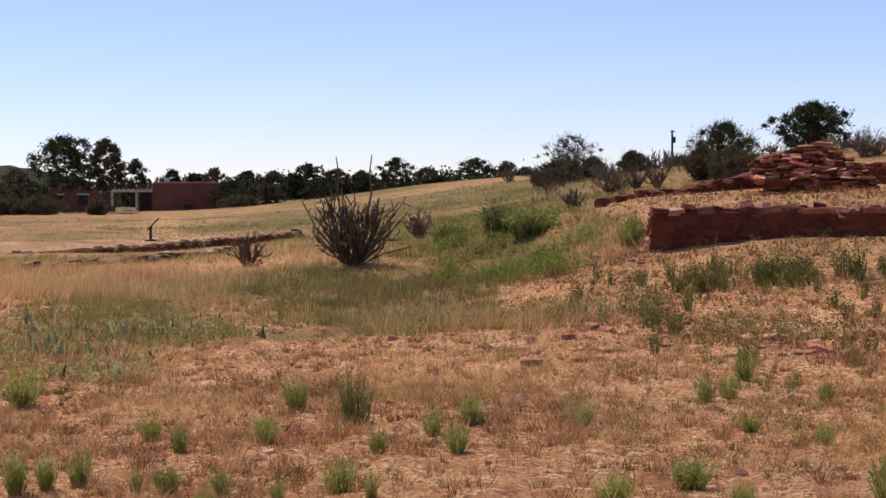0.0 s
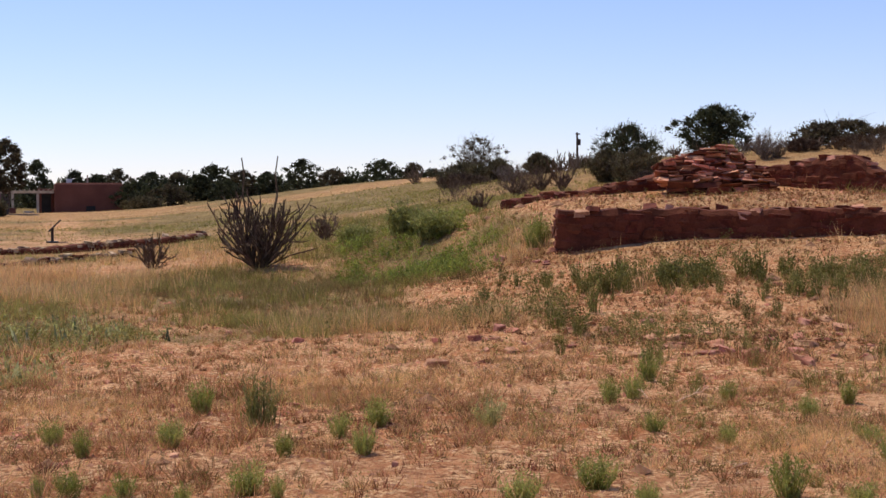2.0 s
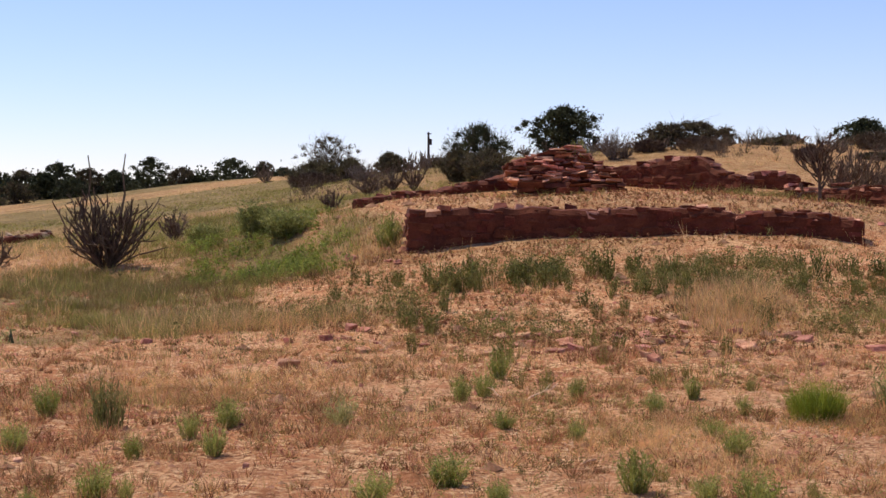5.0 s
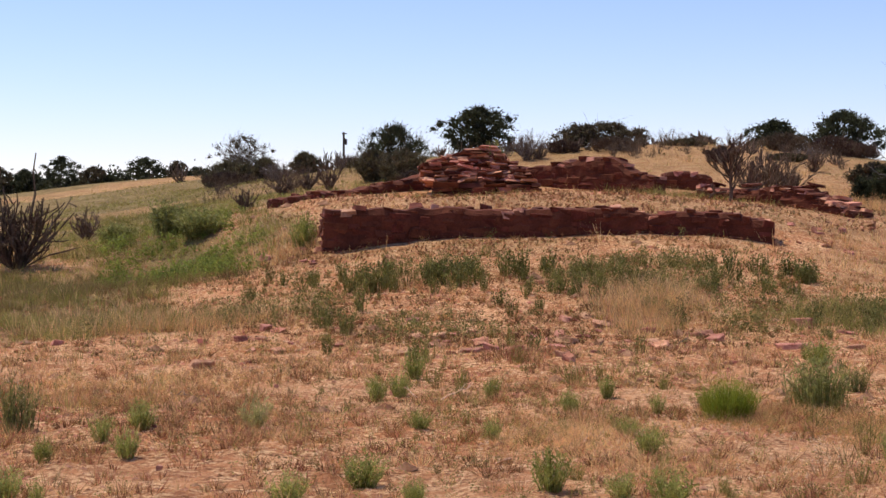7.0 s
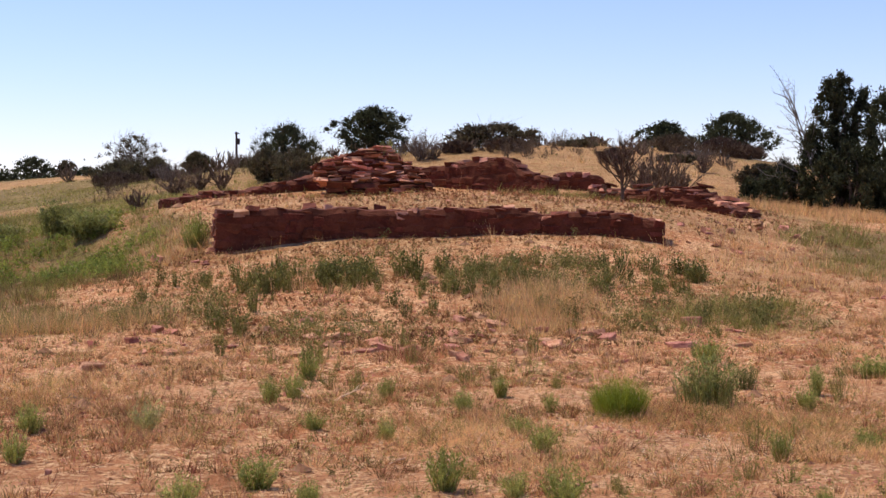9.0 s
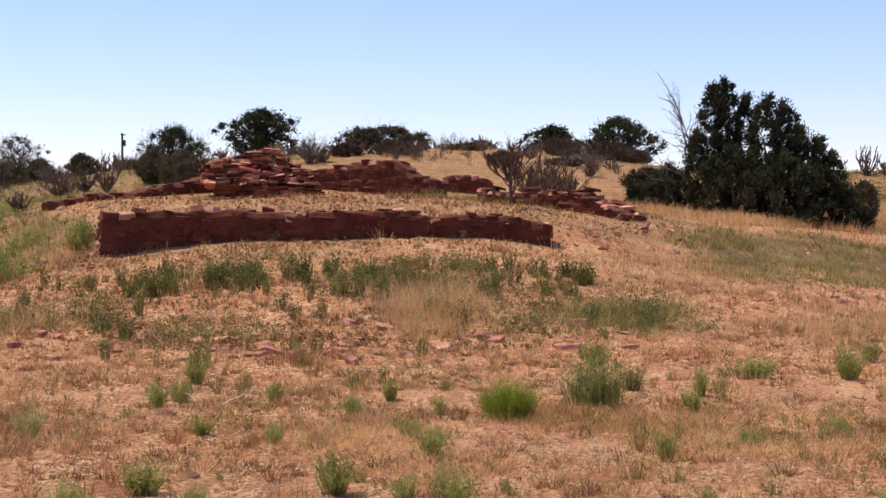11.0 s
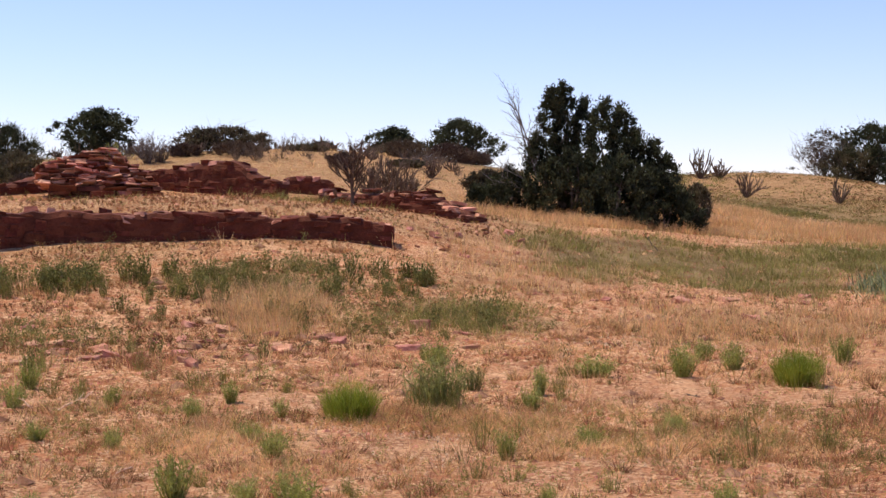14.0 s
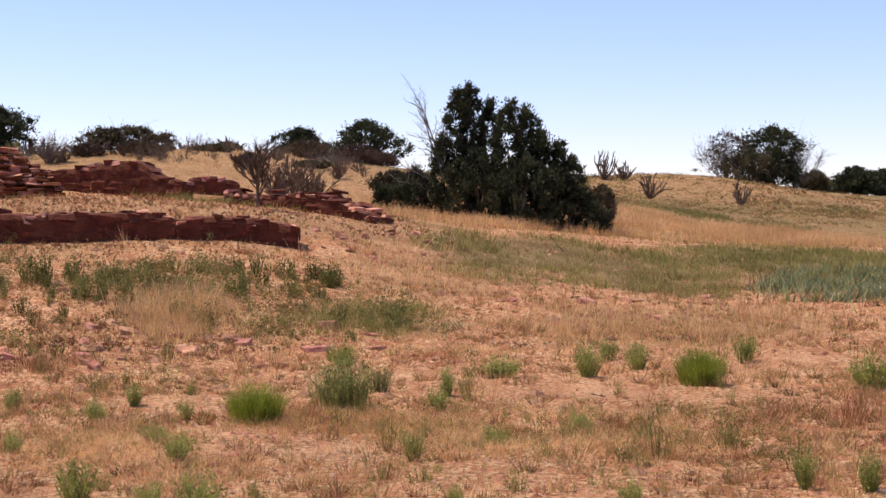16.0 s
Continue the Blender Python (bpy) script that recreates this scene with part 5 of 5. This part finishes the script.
def ruin_tower():
    """Stepped heap of flat sandstone slabs, the stump of a corner."""
    rng = np.random.default_rng(41)
    cx, cy = spot(1.55, 33.9)
    g = float(land(cx, cy)) - 0.06
    ob = tagged(new("stone_ruin"), "stepped heap of flat red sandstone slabs, a ruined corner", "ruin")
    ob.location = (cx, cy, g)
    # each course: half width to the left and right, half depth, height
    levels = []
    n = 17
    for i in range(n):
        f = i / (n - 1)
        if i < 3:
            levels.append((1.12, 1.28 - 0.03 * i, 0.95))
        else:
            levels.append((1.40 - 3.1 * max(0, f - 0.6) + rng.normal() * 0.06, 1.22 - 1.12 * (f - 0.15) ** 0.9 + rng.normal() * 0.05, 0.95 - 0.62 * f))
    z = 0.0
    core = bmesh.new()
    for i, (l, r, dd) in enumerate(levels):
        hh = 0.105 if i < 3 else 0.058
        box_bm(core, -l + 0.14, r - 0.14, -dd + 0.16, dd - 0.1, z - 0.3 if i == 0 else z - 0.01, z + hh - 0.02)
        for front in (1, 0):
            s = -l
            while s < r - 0.05:
                ln = min(rng.uniform(0.24, 0.6) if i < 3 else rng.uniform(0.14, 0.42), r - s)
                y = (-dd + 0.17 + rng.normal() * 0.05) if front else dd - 0.16
                # upper slabs mostly take the pale colour, painting sunlight onto the heap
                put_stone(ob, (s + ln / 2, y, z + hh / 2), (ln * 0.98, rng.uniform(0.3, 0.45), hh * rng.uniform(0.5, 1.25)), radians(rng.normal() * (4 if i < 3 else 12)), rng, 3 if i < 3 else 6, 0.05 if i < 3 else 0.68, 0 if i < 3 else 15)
                s += ln
        for e in (-l + 0.14, r - 0.14):
            s = -dd + 0.3
            while s < dd - 0.25:
                ln = rng.uniform(0.2, 0.42)
                put_stone(ob, (e, s + ln / 2, z + hh / 2), (0.32, ln, hh * rng.uniform(0.8, 1.1)), radians(rng.normal() * 8), rng, 5, 0.35)
                s += ln
        z += hh
    for k in range(90):
        i = int(rng.integers(3, n))
        l, r, dd = levels[i]
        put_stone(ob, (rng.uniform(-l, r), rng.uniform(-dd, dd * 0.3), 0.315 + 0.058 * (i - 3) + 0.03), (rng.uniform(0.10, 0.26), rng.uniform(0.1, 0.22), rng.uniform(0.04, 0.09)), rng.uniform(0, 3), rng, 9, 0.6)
    me = bpy.data.meshes.new("core")
    core.to_mesh(me)
    core.free()
    me.materials.append(M_MORTAR)
    part("core", me, ob)


ruin_tower()


def rock(bearing, dist, w, h, style=""):
    COUNT[0] += 1
    rng = np.random.default_rng(COUNT[0])
    ob = new("rock", ROCKS[(COUNT[0] % 4) * 2 + (0 if style == "pale" else 1)])
    p = foot(bearing, dist, 0.0)
    h = max(h, 0.04)
    ob.location = p + Vector((0, 0, h * 0.22))
    ob.rotation_euler = (radians(rng.normal() * 8), radians(rng.normal() * 8), rng.uniform(0, 6))
    ob.scale = (w * 1.05, w * 0.8, h * 1.0)
    return tagged(ob, "loose pale sandstone slab on the slope" if style == "pale" else "loose red sandstone rock on the soil", "rock", "loose rocks")


rock(-9.24, 15.6, 0.18, 0.12)
rock(-0.23, 17.7, 0.17, 0.07)
rock(1.94, 16.5, 0.23, 0.11)
rock(2.49, 16.9, 0.14, 0.06)
rock(1.43, 17.5, 0.16, 0.05, 'pale')
rock(4.79, 17.2, 0.23, 0.08)
rock(4.51, 17.8, 0.20, 0.05, 'pale')
rock(6.03, 18.7, 0.24, 0.08, 'pale')
rock(8.37, 16.9, 0.18, 0.11)
rock(9.76, 17.9, 0.23, 0.07)
rock(10.37, 17.6, 0.23, 0.07)
rock(4.72, 19.2, 0.22, 0.08)
rock(4.58, 15.8, 0.14, 0.08)
rock(4.83, 15.5, 0.12, 0.09, 'pale')
rock(-2.74, 18.6, 0.13, 0.07, 'pale')
rock(-6.80, 19.1, 0.13, 0.09, 'pale')
rock(-7.73, 18.1, 0.12, 0.12)
rock(-0.73, 18.4, 0.10, 0.05)
rock(3.24, 16.8, 0.13, 0.05, 'pale')
rock(-1.92, 13.2, 0.06, 0.05, 'pale')
rock(9.19, 9.6, 0.07, 0.03, 'pale')
rock(-9.18, 17.8, 0.13, 0.06, 'pale')
rock(-14.53, 18.1, 0.18, 0.07, 'pale')
rock(13.62, 19.2, 0.29, 0.13)
rock(13.24, 17.1, 0.26, 0.08)
rock(16.90, 19.1, 0.12, 0.08, 'pale')
rock(11.97, 15.8, 0.14, 0.08)
rock(15.95, 30.1, 0.21, 0.11)
rock(16.92, 30.5, 0.21, 0.11)
rock(17.38, 29.6, 0.16, 0.11, 'pale')
rock(18.23, 30.5, 0.16, 0.08)
rock(14.97, 28.6, 0.17, 0.12)
rock(28.04, 26.5, 0.22, 0.10, 'pale')
rock(23.53, 22.7, 0.26, 0.10, 'pale')
rock(22.67, 21.9, 0.20, 0.06)
rock(33.41, 12.9, 0.10, 0.06, 'pale')
rock(25.24, 23.9, 0.24, 0.09)
rock(-4.85, 28.1, 0.15, 0.17)
rock(-4.76, 26.7, 0.14, 0.10, 'pale')
rock(-6.77, 27.2, 0.27, 0.13, 'pale')
rock(-3.66, 29.4, 0.16, 0.11)
rock(13.96, 28.1, 0.13, 0.10, 'pale')
rock(13.14, 28.4, 0.15, 0.08)
rock(-17.17, 19.4, 0.07, 0.07, 'pale')
rock(3.71, 22.1, 0.12, 0.08)
rock(-0.52, 16.9, 0.09, 0.05)
rock(5.97, 17.1, 0.10, 0.07)

RR = np.random.default_rng(91)
for b0, b1, d0, d1, n, big in ((-8, 16, 15.4, 19.6, 64, 0.2), (0, 11, 16.2, 18.4, 30, 0.24), (13.2, 18.5, 26.5, 31, 30, 0.2), (-26, -2, 9, 15, 14, 0.1), (20, 29, 21, 24.5, 14, 0.22), (-6, -4.5, 25.6, 28, 9, 0.2)):
    for k in range(n):
        w = big * (0.3 + 0.7 * RR.uniform(0, 1) ** 2)
        rock(RR.uniform(b0, b1), RR.uniform(d0, d1), w, w * RR.uniform(0.2, 0.42), "pale" if RR.uniform() < 0.35 else "")


def pebbles(name, label, material, seed, count, small, big):
    rng = np.random.default_rng(seed)
    x, y, d = scatter(rng, count, 7.5, 34, [], 0.5, 1.2, 30 + seed)
    n = len(x)
    z = surface(x, y)
    s = (small + big * rng.uniform(0, 1, n) ** 3) * (0.5 + d / 20)
    unit = np.array([(1, 0, 0), (0, 1, 0), (-1, 0, 0), (0, -1, 0), (0, 0, 0.7)], float)
    a = rng.uniform(0, 6.28, n)
    tri = []
    for i, j in ((0, 1), (1, 2), (2, 3), (3, 0)):
        f = []
        for k in (i, j, 4):
            ux, uy, uz = unit[k]
            f.append(np.stack([x + s * (ux * np.cos(a) - uy * np.sin(a)) * 1.4, y + s * (ux * np.sin(a) + uy * np.cos(a)), z + s * uz], 1))
        tri.append(np.stack(f, 1))
    tagged(new(name, raw_mesh(name, np.concatenate(tri), 3, material)), label, name, kind="stuff")


pebbles("pebbles", "small stone chips on the soil", M_STONE_PALE, 77, 9000, 0.006, 0.02)
pebbles("rubble", "broken sandstone rubble on the slope", M_ROCK, 12, 2200, 0.012, 0.07)
pebbles("clods", "crumbled clods of red soil", M_CLOD, 5, 60000, 0.007, 0.025)


# ---- far adobe building with pergola ----
def adobe_building():
    bx, by = spot(-23.92, 150)
    ob = tagged(new("adobe_building"), "flat-roofed brown-red adobe building with timber pergola", "building")
    ob.location = (bx, by, float(land(bx, by)) - 0.1)
    ob.rotation_euler.z = radians(23.9)
    # local x to the right along the front, y away
    hall = part("hall", box_mesh("hall", M_ADOBE, 1.0, 7.6, 0, 9, -1, 3.1, bevel=0.18), ob, "plastered hall block with rounded edges")
    part("parapet", box_mesh("parapet", M_ADOBE, 1.25, 7.35, 0.25, 8.7, 2.95, 3.18, bevel=0.05), hall)
    part("door", box_mesh("door", M_DARK, 4.0, 4.9, -0.02, 0.3, 0, 0.9), hall, "dark service hatch")
    porch = part("porch_wall", box_mesh("porch_wall", M_ADOBE, -0.6, 1.0, 2.2, 6, -1, 2.6, bevel=0.1), ob)
    part("doorway", box_mesh("doorway", M_DARK, -0.2, 0.7, 2.17, 2.6, 0, 2.1), porch, "dark doorway")
    wing = part("wing", box_mesh("wing", M_ADOBE, -11.5, -4.2, 3, 10, -1, 2.6, bevel=0.18), ob, "lower plastered wing")
    for wx in (-10.2, -7.9, -5.8):
        win = part("window", box_mesh("window", M_DARK, wx - 0.45, wx + 0.45, 2.97, 3.3, 0.9, 1.9), wing)
        part("lintel", box_mesh("lintel", M_TIMBER, wx - 0.6, wx + 0.6, 2.93, 3.1, 1.9, 2.06), win)
    pergola = part("pergola", box_mesh("pergola", M_TIMBER, -4.2, 1.0, 0.4, 0.62, 2.15, 2.4, bevel=0.02), ob, "sunlit timber pergola beam")
    for px in (-2.9, -0.55):
        part("post", box_mesh("post", M_TIMBER, px - 0.12, px + 0.12, 0.4, 0.62, -0.5, 2.15), pergola)
    for k in range(12):
        part("rafter", box_mesh("rafter", M_TIMBER, -4.1 + k * 0.45, -3.98 + k * 0.45, 0.1, 2.6, 2.4, 2.52), pergola)
    part("low_wall", box_mesh("low_wall", M_ADOBE, -5.4, -2.6, 0.2, 0.6, -0.5, 0.75, bevel=0.06), ob)
    part("bench", box_mesh("bench", M_TIMBER, -1.9, -0.9, 0.9, 1.3, 0.0, 0.45), ob)
    vent = part("roof_vent", box_mesh("roof_vent", M_WHITE, 2.2, 2.7, 2, 2.5, 3.05, 3.5, bevel=0.08), ob, "white roof vent")
    part("cowl", box_mesh("cowl", M_WHITE, 2.1, 2.8, 1.9, 2.6, 3.5, 3.58), vent)
    for vx in (-6.2, -5.0):
        part("roof_vent", box_mesh("roof_vent", M_WHITE, vx, vx + 0.4, 4, 4.4, 2.6, 2.95, bevel=0.06), ob)
    part("chimney", box_mesh("chimney", M_TIMBER, 4.2, 4.35, 4, 4.15, 3.05, 4.0), ob)


adobe_building()


def wayside_sign():
    """Slanted information panel on a post."""
    ob = tagged(new("wayside_sign"), "dark brown steel wayside panel slanted on a post", "sign")
    ob.location = foot(-23.62, 66, 0.0)
    ob.rotation_euler.z = radians(-66.4)
    part("base", box_mesh("base", M_METAL, -0.35, 0.35, -0.25, 0.25, -0.15, 0.06, bevel=0.02), ob)
    part("post", box_mesh("post", M_METAL, -0.07, 0.07, -0.06, 0.06, 0, 0.62, bevel=0.01), ob)
    me = box_mesh("panel", M_METAL, -0.45, 0.45, -0.36, 0.36, -0.025, 0.025, bevel=0.008)
    pn = part("panel", me, ob)
    pn.location, pn.rotation_euler = (0, 0.10, 0.72), (radians(45), 0, 0)
    face = part("panel_face", box_mesh("panel_face", M_DARK, -0.42, 0.42, -0.33, 0.33, 0.026, 0.031), pn, "dark printed panel")


wayside_sign()


def utility_pole():
    ob = tagged(new("utility_pole"), "dark timber utility pole with a transformer", "pole")
    ob.location = foot(-3.80, 100, 0.3)
    h = 1.65 + 100 * math.tan(radians(2.80)) - ob.location.z
    v, f = tube([Vector((0, 0, 0)), Vector((0, 0, h * 0.5)), Vector((0, 0, h))], [0.08, 0.075, 0.065], 8)
    part("mast", mesh_of("mast", v, f, M_BARK), ob)
    part("crossarm", box_mesh("crossarm", M_BARK, -0.12, 0.2, -0.05, 0.05, h - 0.14, h - 0.07), ob)
    v, f = tube([Vector((0.14, 0, h - 0.85)), Vector((0.14, 0, h - 0.45))], [0.09, 0.09], 10)
    f.append(tuple(range(9, -1, -1)))
    part("transformer", mesh_of("transformer", v, f, M_METAL), ob)


utility_pole()


def dead_twig(bearing, dist, length, lift, seed, material=None):
    rng = np.random.default_rng(seed)
    pieces = []
    p = Vector((0, 0, 0.0))
    pts = [p]
    for k in range(5):
        p = p + Vector((length / 5, rng.normal() * length * 0.05, lift / 5 * rng.uniform(0.3, 1.6)))
        pts.append(p)
    r = 0.006 * (1 + dist / 30)
    pieces.append(tube(pts, [r * (1 - 0.14 * k) for k in range(6)], 4))
    for k in (2, 3, 4):
        e = pts[k] + Vector((rng.uniform(-0.2, 0.4), rng.normal() * 0.3, rng.uniform(0.1, 0.4))) * length * 0.5
        pieces.append(tube([pts[k], e], [r * 0.6, r * 0.25], 4))
    ob = new("dead_twig", mesh_of("dead_twig", *merge(pieces), material or M_DEADWOOD))
    ob.location = foot(bearing, dist, -0.005)
    ob.rotation_euler.z = rng.uniform(0, 6)
    return tagged(ob, "bleached dead twig lying on the ground", "twig", "dead twigs")


dead_twig(24.2, 13.4, 0.18, 0.05, 4)
dead_twig(-0.1, 12.6, 0.30, 0.14, 5, M_LITTER)
dead_twig(-1.0, 12.9, 0.16, 0.10, 6, M_LITTER)
dead_twig(-5.9, 16.6, 0.35, 0.12, 7, M_LITTER)
dead_twig(-9.0, 13.0, 0.30, 0.03, 8)
dead_twig(2.6, 9.8, 0.35, 0.02, 9, M_LITTER)
dead_twig(4.4, 16.9, 0.25, 0.06, 10, M_LITTER)
dead_twig(22.6, 32.5, 0.40, 0.45, 11, M_BARK)
dead_twig(5.4, 10.3, 0.20, 0.04, 12, M_LITTER)
dead_twig(9.0, 17.2, 0.28, 0.08, 13)
